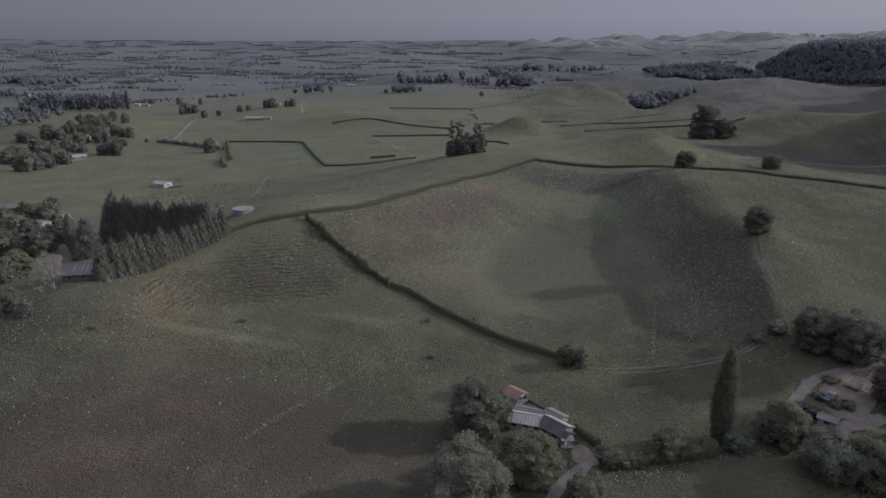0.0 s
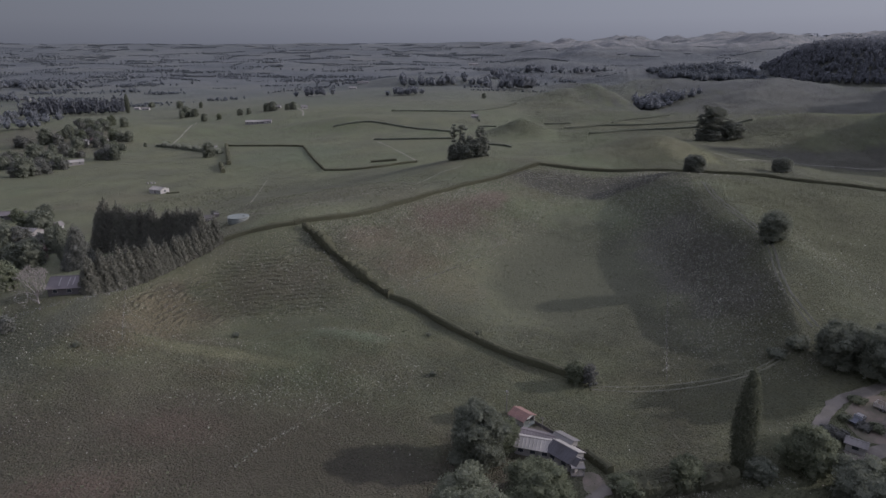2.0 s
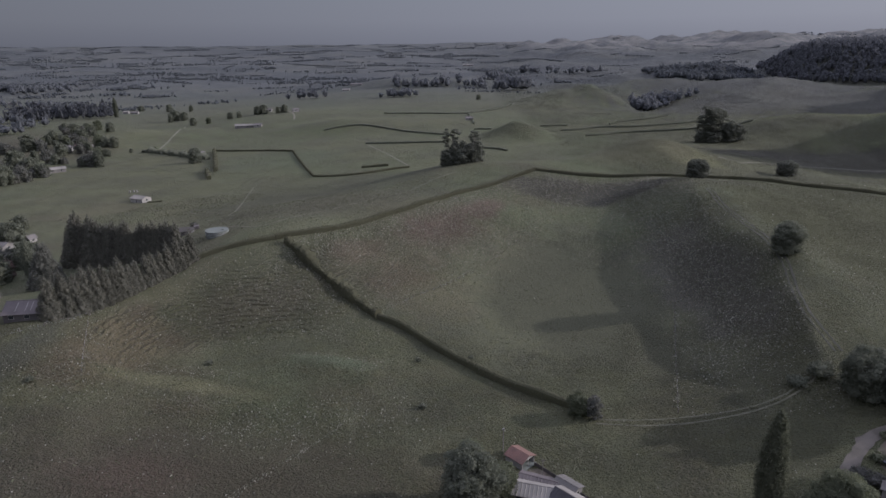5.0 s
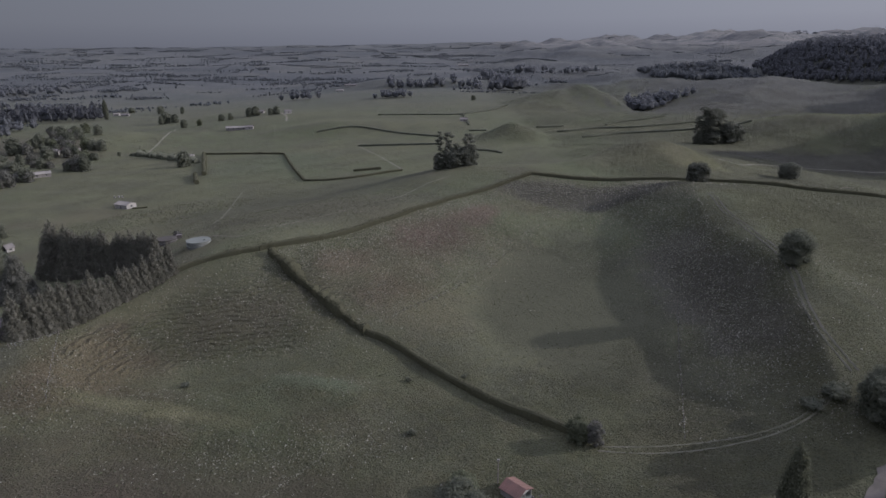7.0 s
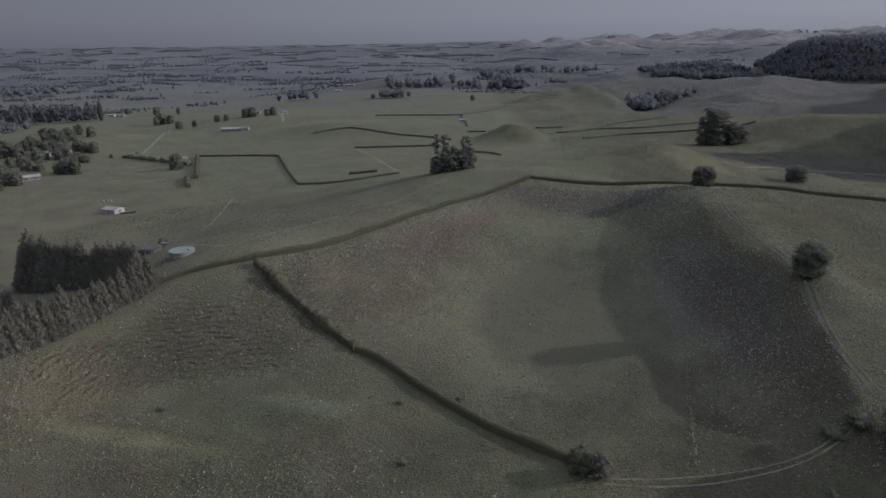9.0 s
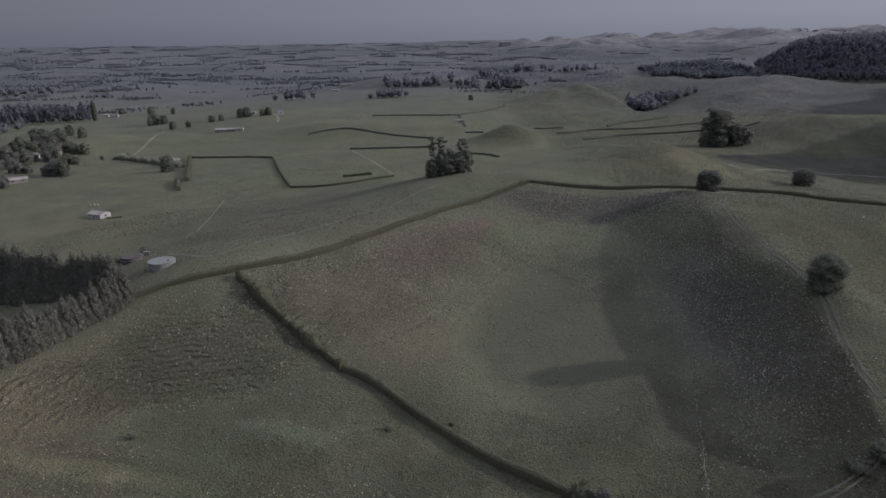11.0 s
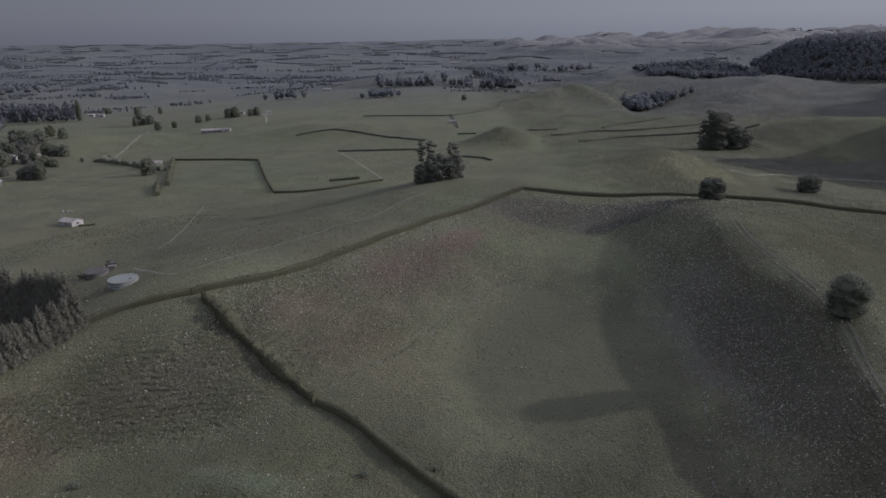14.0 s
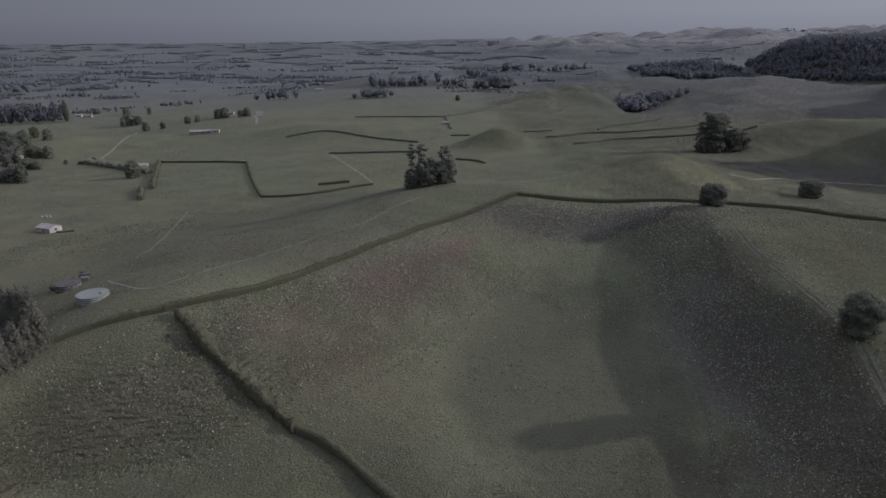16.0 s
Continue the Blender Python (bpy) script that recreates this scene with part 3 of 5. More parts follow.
def lobes_cone(rng, high, wide, low=0.4, rings=12):
    out = [(0, 0, high * 0.45, wide * 0.22, high * 0.42)]
    for k in range(rings):
        q = k / (rings - 1)
        z, r = low + (high - low) * q * 0.95, wide / 2 * (1 - q) ** 0.8 + 0.06
        for j in range(max(1, int(6 * (1 - q)) + 1)):
            a = j * 2 * math.pi / max(1, int(6 * (1 - q)) + 1) + k
            out.append((math.cos(a) * r * 0.62, math.sin(a) * r * 0.62, z, 0.14 + r * 0.36, 0.55 + r * 0.42))
    return out


def lobes_pine(rng, high, wide, low, count=22):
    """Open crown of flat layered pads."""
    out = []
    for k in range(count):
        q = k / count
        z = low + (high - low) * q
        r = wide / 2 * (0.45 + 0.75 * math.sin(math.pi * (0.2 + 0.7 * q)))
        a = k * 2.4 + rng.uniform(-0.5, 0.5)
        e = r * rng.uniform(0.25, 0.85)
        s = wide * rng.uniform(0.10, 0.18)
        out.append((math.cos(a) * e, math.sin(a) * e, z, s, s * 0.55))
    return out


def shaped(name, x, y, high, lobes, label, mat, per, size, seed, category="tree", group="", core=0.82, trunk=None, turn=0.0):
    rng = np.random.default_rng(seed)
    ob = thing(name, x, y, turn, label, category, group)
    v, f = tubes(trunk_runs(rng, high * 0.9, trunk or 0.02 * high + 0.05, 5, high * 0.12))
    part("trunk", mesh_from("trunk", v, f, BARK, True), None, ob)
    part("crown", crown_mesh("crown", lobes, per, size, mat, seed, core), None, ob)
    return ob


def along(points, step):
    """Points spaced by step along a bent line on the ground, softly rounded."""
    p = np.array(points, float)
    for _ in range(2):
        q = [p[0]]
        for a, b in zip(p[:-1], p[1:]):
            q += [a * 0.75 + b * 0.25, a * 0.25 + b * 0.75]
        p = np.array(q + [p[-1]])
    d = np.concatenate([[0], np.cumsum(np.hypot(*np.diff(p, axis=0).T))])
    s = np.arange(0, d[-1] + 1e-6, d[-1] / max(1, round(d[-1] / step)))
    return np.stack([np.interp(s, d, p[:, 0]), np.interp(s, d, p[:, 1])], -1)


def hedge(points, wide, high, label, seed, ragged=0.08, per=40, size=0.2, mat=None, group="field hedges", step=1.0, name="hedge"):
    rng = np.random.default_rng(seed)
    c = along(points, step)
    t = np.gradient(c, axis=0)
    t /= np.linalg.norm(t, axis=1)[:, None]
    s = np.stack([t[:, 1], -t[:, 0]], -1)
    prof = [(-0.46, -0.25), (-0.47, 0.35), (-0.42, 0.76), (-0.2, 0.93), (0.2, 0.93), (0.42, 0.76), (0.47, 0.35), (0.46, -0.25)]
    n = len(c)
    swell = 1 + ragged * np.sin(np.arange(n) * step / 3.1 + seed) + rng.normal(0, ragged * 0.6, n)
    V = []
    for a, b in prof:
        j = rng.normal(0, ragged * 0.35, (n, 2))
        xy = c + s * (a * wide * swell + j[:, 0])[:, None]
        V.append(np.stack([xy[:, 0], xy[:, 1], land(c[:, 0], c[:, 1]) * 0.5 + land(xy[:, 0], xy[:, 1]) * 0.5 + high * b * (swell if b > 0.3 else 1) + j[:, 1] * (b > 0.3)], -1))
    V = np.stack(V, 1)
    m = len(prof)
    i = (np.arange(n - 1)[:, None] * m + np.arange(m - 1)[None]).ravel()
    F = np.concatenate([np.stack([i, i + 1, i + m], -1), np.stack([i + 1, i + m + 1, i + m], -1)])
    ends = [[0, k, k + 1] for k in range(1, m - 1)] + [[(n - 1) * m, (n - 1) * m + k + 1, (n - 1) * m + k] for k in range(1, m - 1)]
    F = np.concatenate([F, ends])
    k = int(per * n * step)
    a, b = rng.integers(0, n - 1, k), rng.integers(0, m - 1, k)
    fa, fb = rng.uniform(0, 1, (k, 1)), rng.uniform(0, 1, (k, 1))
    q = (V[a, b] * (1 - fa) + V[a + 1, b] * fa) * (1 - fb) + (V[a, b + 1] * (1 - fa) + V[a + 1, b + 1] * fa) * fb
    mid = np.stack([c[a, 0], c[a, 1], land(c[a, 0], c[a, 1]) + high * 0.5], -1)
    out = q - mid
    out /= np.linalg.norm(out, axis=1)[:, None] + 1e-9
    v, f = clumps(q + out * rng.uniform(0, 0.22, (k, 1)), out, size, rng)
    me = mesh_from("hedge", np.concatenate([V.reshape(-1, 3), v]), np.concatenate([F, f + n * m]), mat or HEDGE)
    return tagged(new(name, me), label, "hedge", group)


def strip(name, points, wide, mat, label, lift=0.05, step=1.5, wobble=0.15, seed=0, category="track"):
    """A worn strip that lies on the ground."""
    rng = np.random.default_rng(seed)
    c = along(points, step)
    t = np.gradient(c, axis=0)
    t /= np.linalg.norm(t, axis=1)[:, None]
    s = np.stack([t[:, 1], -t[:, 0]], -1)
    V = []
    for a in (-0.5, 0.0, 0.5):
        xy = c + s * (a * wide * (1 + rng.normal(0, wobble, len(c))))[:, None]
        V.append(np.stack([xy[:, 0], xy[:, 1], land(xy[:, 0], xy[:, 1]) + lift + (0.02 if a == 0 else 0)], -1))
    V = np.stack(V, 1).reshape(-1, 3)
    i = (np.arange(len(c) - 1)[:, None] * 3 + np.arange(2)[None]).ravel()
    me = mesh_from(name, V, np.stack([i, i + 1, i + 4, i + 3], -1), mat, True)
    return tagged(new(name, me), label, category, kind="structure")


# ---- hedges ----
hedge([(-89.0, 245.4), (-79.9, 250.3), (-71.2, 253.1), (-61.1, 257.2)], 1.7, 1.7, "clipped green field hedge along the ridge", 1)
hedge([(-61.1, 257.2), (-45.5, 268.1), (-32.4, 284.1), (-22.9, 297.8), (-7.0, 319.2), (14.6, 350.9), (35.5, 370.9), (56.7, 389.9)], 1.7, 1.8, "long clipped green hedge along the ridge top", 2)
hedge([(57.5, 390.1), (75.7, 389.8), (110.1, 386.8), (148.8, 378.4), (165.5, 355.2), (189.6, 339.7), (216.5, 332.7), (236.8, 331.6), (300, 318), (380, 300)], 2.1, 1.9, "dark clipped hedge across the upper field", 3)
hedge([(-56.7, 255.6), (-47.7, 247.0), (-37.7, 239.5), (-28.4, 233.2), (-19.9, 226.1)], 3.0, 3.5, "overgrown dark bushy hedge down the slope", 4, 0.3, 50, 0.3)
hedge([(-19.9, 226.1), (-13.3, 223.5), (-5.0, 216.0), (3.2, 205.9), (12.6, 194.5), (21.4, 186.6), (29.7, 180.5), (37.3, 173.2)], 2.0, 2.4, "clipped green hedge dividing the lower fields", 5)

# ---- trees of the middle ground ----
tree("tree", *(120.4, 232.0), 11.2, 11.6, "round dark broadleaf tree on the grassy ridge", LEAF_DARK, 0.04, 26, 40, 0.36, 11, wild=0.1)
tree("tree", 138.0, 357.5, 10.4, 12.5, "round dark tree standing in the hedge line", PINE, 0.03, 22, 34, 0.36, 12, wild=0.1)
tree("tree", *(216.7, 413.6), 9.5, 13.0, "round dark tree alone in the valley field", PINE, 0.03, 22, 34, 0.4, 13, wild=0.1)
poplar = shaped("poplar", *(66.9, 131.7), 24.0, lobes_column(np.random.default_rng(3), 24.0, 6.3, 0.4), "tall slender columnar poplar by the stream", LEAF_POPLAR, 60, 0.36, 14)

# ---- shelterbelt, two rows of conifers ----
def conifer(seed, high, wide):
    rng = np.random.default_rng(seed)
    return shaped("conifer", 0, 0, high, lobes_cone(rng, high, wide), "dense dark green conifer in a shelterbelt row", CONIFER, 26, 0.42, seed, "conifer", "shelterbelt conifers")


belt = [conifer(21, 13.8, 8.0), conifer(22, 14.6, 7.6), conifer(23, 12.8, 8.2)]
front = along([(-114.6, 201.6), (-106.2, 211.4), (-98.4, 230.4), (-89.5, 245.6)], 3.1)
back = along([(-159, 291), (-132, 278), (-101, 262)], 2.6)
rng = np.random.default_rng(5)
spots = [(x, y, 0.98 - 0.16 * k / len(front)) for k, (x, y) in enumerate(front)] + [(x, y, 1.62 - 0.66 * k / len(back)) for k, (x, y) in enumerate(back)]
for k, (x, y, s) in enumerate(spots):
    x, y, s = x + rng.normal(0, 0.3), y + rng.normal(0, 0.3), s * rng.uniform(0.86, 1.14)
    m = pose(x, y, float(land(x, y)) - 0.2, 0, 0, rng.uniform(0, 360))
    if k < 3:
        belt[k].matrix_basis = m
    else:
        belt[k % 3].scale = (1, 1, 1)
        c = copy_thing(belt[k % 3], m)
        c.scale = (s, s, s)

# ---- garden trees round the farmhouse ----
tree("tree", *(7.7, 136.5), 15.5, 14.5, "large dark broadleaf tree beside the farmhouse", LEAF_DARK, 0.02, 34, 34, 0.42, 31)
tree("tree", *(14.5, 140.7), 9.0, 8.5, "rounded green tree beside the red-roofed garage", LEAF, 0.05, 16, 36, 0.36, 32)
tree("tree", *(8.4, 153.9), 4.5, 8.0, "low green shrubs above the big garden tree", LEAF, 0.0, 12, 30, 0.36, 33, category="shrub")
tree("tree", 5.0, 110.0, 15.0, 19.0, "pale green leafy tree at the garden's edge", LEAF_PALE, 0.05, 40, 34, 0.42, 34)
tree("tree", *(19.4, 121.5), 10.5, 16.0, "green broadleaf tree in front of the farmhouse", LEAF, 0.03, 26, 34, 0.40, 35)
tree("tree", *(30.8, 113.8), 5.5, 9.0, "light green bush below the farmhouse drive", LEAF_PALE, 0.0, 18, 34, 0.36, 36, category="bush")
tree("tree", *(39.3, 124.8), 4.5, 7.5, "green bush at the end of the garden hedge", LEAF, 0.0, 14, 34, 0.34, 37, category="bush")
tree("tree", *(53.2, 127.2), 7.0, 8.5, "bushy green tree by the stream bank", LEAF, 0.0, 18, 34, 0.36, 38, category="bush")
tree("tree", *(69.3, 127.7), 5.0, 7.0, "dark bush at the poplar's foot", LEAF_DARK, 0.0, 14, 30, 0.36, 39, category="bush")
tree("tree", *(80.1, 128.8), 11.0, 12.0, "dark green tree beside the gravel yard", LEAF, 0.02, 24, 32, 0.40, 40)
tree("tree", *(86.0, 117.5), 9.0, 13.5, "broad dark tree shading the stream paddock", LEAF_DARK, 0.02, 30, 30, 0.42, 41)
tree("tree", *(95.0, 115.5), 9.5, 16.0, "broad dark green tree beside the yard", LEAF, 0.02, 28, 30, 0.42, 42)
tree("tree", 114.5, 137.0, 12.0, 15.0, "dark reddish-leaved tree at the yard's far side", RED_LEAF, 0.02, 26, 28, 0.42, 43)
tree("tree", *(106.3, 163.9), 13.0, 13.5, "dense dark tree on the slope above the yard", LEAF_DARK, 0.02, 28, 30, 0.42, 44)
tree("tree", *(113.8, 156.9), 13.0, 15.5, "dense dark tree in the clump above the yard", LEAF_DARK, 0.02, 30, 30, 0.42, 45)
tree("tree", *(100.0, 172.5), 3.0, 7.5, "low dark scrub beside the farm track", LEAF_DARK, 0.0, 10, 30, 0.36, 46, category="bush")
tree("tree", *(94.1, 171.8), 2.2, 6.0, "low dark scrub along the farm track", LEAF_DARK, 0.0, 8, 30, 0.36, 47, category="bush")
tree("tree", *(37.4, 170.8), 6.5, 6.5, "bushy green tree at the end of the hedge", LEAF, 0.02, 14, 34, 0.36, 48)
tree("tree", *(40.8, 168.7), 7.0, 4.5, "pale ivy-covered tree at the hedge's end", LEAF_GREY, 0.05, 12, 36, 0.36, 49)
for k, (px, py, h, w) in enumerate(((*(96.8, 143.2), 1.6, 4.0), (*(98.9, 139.3), 1.8, 4.5), (*(101.4, 138.4), 2.0, 4.0), (*(90.8, 139.4), 2.2, 4.5), (*(102.9, 148.7), 1.2, 5.0), (*(92.2, 136.9), 2.4, 5.0))):
    tree("bush", px, py, h, w, "scrubby weeds in the farmyard", LEAF_GREY if k % 2 else LEAF, 0.0, 9, 36, 0.3, 170 + k, category="bush", group="yard weeds")
hedge([(36.6, 124.5), (44.3, 124.9), (55.2, 125.9), (64.0, 127.6)], 3.0, 2.4, "unclipped dark scrub along the stream", 6, 0.35, 26, 0.4, group="")
hedge([(33.9, 138.5), (36.0, 135.0), (37.7, 131.7)], 2.2, 2.2, "clipped dark garden hedge beside the farmhouse", 7, 0.06, 26, 0.26, group="")
for k, (px, py, h, w) in enumerate(((*(-68.1, 197.2), 1.6, 3.2), (*(-3.5, 174.8), 1.5, 2.4), (*(-5.5, 201.0), 1.3, 2.2), (*(10.7, 202.7), 1.2, 2.2), (*(-103.9, 171.2), 1.3, 2.4))):
    tree("bush", px, py, h, w, "small dark bush in the rough pasture", LEAF_DARK, 0.0, 7, 40, 0.26, 50 + k, category="bush", group="pasture bushes")

# ---- clump of tall trees in the middle field ----
MID_X, MID_Y = 14.0, 419.0
for k, (dx, dy, h, w) in enumerate(((-4.5, 2, 22, 12), (9.0, 4, 19, 9))):
    shaped("pine_tree", MID_X + dx, MID_Y + dy, h, lobes_pine(np.random.default_rng(60 + k), h, w, h * 0.25, 26), "tall open-crowned pine in the field clump", PINE, 30, 0.5, 60 + k, "tree", "field clump")
for k, (dx, dy, h, w) in enumerate(((-8, 0, 10, 11), (0, -1, 11, 12), (7, 0, 12, 11), (11.5, 2, 13, 8), (3, 4, 13, 11))):
    tree("tree", MID_X + dx, MID_Y + dy, h, w, "dark rounded tree in the field clump", PINE, 0.0, 16, 22, 0.5, 64 + k, group="field clump")
for k, (x, y, h, w) in enumerate(((237, 581, 29, 19), (245, 586, 27, 17), (231, 584, 20, 13))):
    shaped("pine_tree", x, y, h, lobes_pine(np.random.default_rng(70 + k), h, w, h * 0.16, 44), "tall dark pine with layered boughs", PINE, 30, 0.6, 70 + k, "tree", "valley pines", 0.5)
for k, (x, y, h, w) in enumerate(((238, 577, 10, 15), (254, 580, 19, 15), (262, 582, 14, 12), (228, 580, 9, 9))):
    tree("tree", x, y, h, w, "dark rounded tree below the valley pines", PINE, 0.0, 20, 20, 0.6, 74 + k, group="valley pines")

# ---- hedges of the far fields ----
hedge([(-307.2, 681.9), (-292.4, 678.4), (-266.6, 658.6), (-240.8, 636.2), (-214.9, 613.6)], 5.0, 3.6, "ragged row of shrubs before the cottage", 98, 0.45, 14, 0.6, mat=LEAF_DARK, group="")
# lines in LEAF_DARK: a lighter leaf than HEDGE, standing in for haze
FAR_HEDGE = "dark hedge between distant fields"
hedge([(-227.6, 669.2), (-196.1, 659.3), (-163.7, 647.4), (-139.3, 633.1)], 1.7, 1.8, "clipped hedge round a square paddock", 81, per=8, size=0.4)
hedge([(-139.3, 633.1), (-115.2, 554.5), (-92.8, 490.9)], 1.7, 1.8, "clipped hedge along the paddock's side", 82, per=8, size=0.4)
hedge([(-92.4, 488.6), (-76.1, 485.7), (-54.5, 488.8), (-37.7, 499.1), (-22.2, 506.0)], 1.6, 1.6, "low clipped hedge along the paddock's foot", 83, per=8, size=0.4)
hedge([(-59.8, 516.2), (-39.0, 517.6)], 2.5, 2.0, "short dark hedge inside a paddock", 84, per=8, size=0.4)
hedge([(-227.6, 669.2), (-203.0, 599.0), (-182.6, 540.6)], 3.2, 3.6, "tall dark hedge beside the cottage garden", 85, per=10, size=0.5)
hedge([(-190.7, 542.9), (-175.8, 505.3)], 3.0, 3.2, "short tall hedge below the cottage", 86, per=10, size=0.5)
hedge([(-131.3, 759.5), (-104.0, 766.5), (-87.3, 768.7), (-55.9, 754.3), (-21.8, 726.5), (6.7, 693.3)], 2.0, 1.9, FAR_HEDGE, 87, per=6, size=0.5, mat=LEAF_DARK)
hedge([(-72.0, 653.8), (-36.5, 643.0), (6.2, 630.6)], 2.0, 1.9, FAR_HEDGE, 88, per=6, size=0.5, mat=LEAF_DARK)
hedge([(36.8, 582.6), (49.3, 576.4), (57.9, 560.6)], 1.8, 1.7, FAR_HEDGE, 89, per=6, size=0.5, mat=LEAF_DARK)
hedge([(-74.1, 900.5), (-19.0, 905.4), (36.1, 896.0), (61.5, 924.5), (102.1, 965.9)], 2.2, 1.9, FAR_HEDGE, 90, per=4, size=0.6, mat=LEAF_DARK)
hedge([(128.5, 696.3), (143.4, 698.2), (172.2, 719.0), (206.1, 713.6), (250.1, 727.1), (294.0, 746.0)], 2.0, 1.9, FAR_HEDGE, 93, per=5, size=0.6, mat=LEAF_DARK)
hedge([(143.6, 646.6), (161.3, 653.0), (182.7, 669.0), (210.8, 672.0), (230.2, 668.0), (256.4, 654.2)], 2.0, 1.9, FAR_HEDGE, 94, per=5, size=0.6, mat=LEAF_DARK)
hedge([(190.7, 741.6), (202.1, 753.9), (215.0, 766.2), (244.9, 779.8), (277.1, 805.1)], 1.9, 1.8, FAR_HEDGE, 95, per=5, size=0.6, mat=LEAF_DARK)
hedge([(278.7, 620.5), (292.1, 621.4)], 2.0, 1.9, FAR_HEDGE, 96, per=5, size=0.6, mat=LEAF_DARK)
hedge([(-190.6, 431.8), (-181.9, 433.5)], 1.5, 1.0, "low dark hedge beside the white field shed", 97, per=8, size=0.35)
for k, line in enumerate(([(44.2, 914.8), (70.5, 935.9), (106.9, 975.0)], [(39.6, 909.9), (41.0, 775.0)], [(39.1, 731.7), (57.9, 728.7)], [(113.4, 741.5), (126.9, 738.6), (143.5, 743.5)])):
    hedge(line, 1.9, 1.7, FAR_HEDGE, 300 + k, per=5, size=0.6, mat=LEAF_DARK)

# ---- buildings ----
def iron(x0, x1, top, eave, low, ribs=True):
    """One roof slope of ribbed iron from the ridge (height top) to the eave (height low), in one piece."""
    bm = bmesh.new()
    n = max(1, int((x1 - x0) / 0.8)) if ribs else 1
    xs = [(x0, 0.0)]
    if ribs:
        for k in range(n):
            m = x0 + (x1 - x0) * (k + 0.5) / n
            xs += [(m - 0.09, 0.0), (m, 0.08), (m + 0.09, 0.0)]
    xs.append((x1, 0.0))
    cols = [[bm.verts.new(p) for p in ((x, 0, top + 0.12 + d), (x, eave, low + 0.12 + d), (x, eave, low), (x, 0, top))] for x, d in xs]
    for a, b in zip(cols, cols[1:]):
        for i in range(4):
            j = (i + 1) % 4
            bm.faces.new((a[i], a[j], b[j], b[i]))
    bm.faces.new(cols[0])
    bm.faces.new(cols[-1][::-1])
    bmesh.ops.recalc_face_normals(bm, faces=bm.faces)
    return bm


def block(ob, cx, cy, turn, length, width, high, rise, wall_mat, roof_mat, over=0.45, windows=2, ribs=True, door=False, gable_windows=True, cap=None, roof_mat_sunlit=None):
    """A gabled block under the thing ob: walls, roof with ribs, ridge cap, windows with frame and pane, a door."""
    m = pose(cx, cy, 0, 0, 0, turn)
    L, W = length / 2, width / 2

    def put(name, bm, mat, parent=ob, label=""):
        bmesh.ops.transform(bm, matrix=m, verts=bm.verts)
        return part(name, bm, mat, parent, label)

    bm = bmesh.new()
    prof = [(-W, -0.6), (W, -0.6), (W, high), (0, high + rise), (-W, high)]
    ends = [[bm.verts.new((x, y, z)) for y, z in prof] for x in (-L, L)]
    bm.faces.new(ends[0][::-1])
    bm.faces.new(ends[1])
    for a in range(5):
        b = (a + 1) % 5
        bm.faces.new((ends[0][a], ends[0][b], ends[1][b], ends[1][a]))
    put("wall", bm, wall_mat)
    slope = rise / W
    for side in (-1, 1):
        put("roof", iron(-L - over, L + over, high + rise + 0.04, side * (W + over), high - slope * over + 0.04, ribs), roof_mat_sunlit if roof_mat_sunlit and side > 0 else roof_mat)
    put("ridge_cap", boxed(-L - over, L + over, -0.16, 0.16, high + rise + 0.10, high + rise + 0.22, bevel=0.03), cap or roof_mat)
    if windows:
        for side in (-1, 1):
            for k in range(windows):
                x = -L + length * (k + 0.5) / windows
                fr = put("window", boxed(x - 0.75, x + 0.75, side * W - 0.03, side * W + 0.05, high * 0.38, high * 0.86), WHITE_WALL)
                put("pane", boxed(x - 0.66, x + 0.66, side * W - 0.05, side * W + 0.075, high * 0.42, high * 0.82), GLASS, fr)
    if gable_windows:
        for end in (-1, 1):
            fr = put("window", boxed(end * L - 0.03, end * L + 0.05, -0.8, 0.8, high * 0.38, high * 0.86), WHITE_WALL)
            put("pane", boxed(end * L - 0.05, end * L + 0.075, -0.7, 0.7, high * 0.42, high * 0.82), GLASS, fr)
    if door:
        put("door", boxed(-0.45, 0.45, -W - 0.06, -W + 0.02, 0, 2.05), DARK_WALL)


def house(x, y, turn, length, width, label, wall_mat, roof_mat, high=2.5, rise=1.7, windows=3, name="house", category="house", group="", **more):
    ob = thing(name, x, y, turn, label, category, group)
    block(ob, 0, 0, 0, length, width, high, rise, wall_mat, roof_mat, windows=windows, **more)
    return ob


# farmhouse: a long pale-roofed wing, a dark-roofed main block and a rear block
HX, HY = (28.5, 136.3)
farm = thing("farmhouse", HX, HY, 0, "farmhouse with a pale corrugated wing and dark gabled roof", "house")
# main block: sun on the north-east slope is put into its paler roof colour
block(farm, -0.2, 0.6, -47, 6.4, 5.6, 2.5, 1.5, GREY_WALL, GREY_ROOF, windows=2, cap=WHITE_ROOF, roof_mat_sunlit=WHITE_ROOF)
block(farm, 1.3, -2.2, -47, 3.0, 3.4, 2.3, 1.0, GREY_WALL, GREY_ROOF, windows=1, cap=WHITE_ROOF)
block(farm, -7.0, 4.2, -17, 8.6, 5.0, 2.4, 1.2, GREY_WALL, WHITE_ROOF, windows=3, gable_windows=False)
block(farm, -5.6, 7.6, -24, 8.0, 3.0, 2.3, 0.5, GREY_WALL, BROWN_ROOF, windows=0, gable_windows=False)
block(farm, 0.4, 5.6, -47, 5.0, 4.2, 2.3, 0.8, GREY_WALL, PALE_ROOF, windows=1)
porch = part("porch", boxed(0.2, 3.2, -5.4, -3.0, 0.0, 0.25, bevel=0.03), GREY_WOOD, farm)
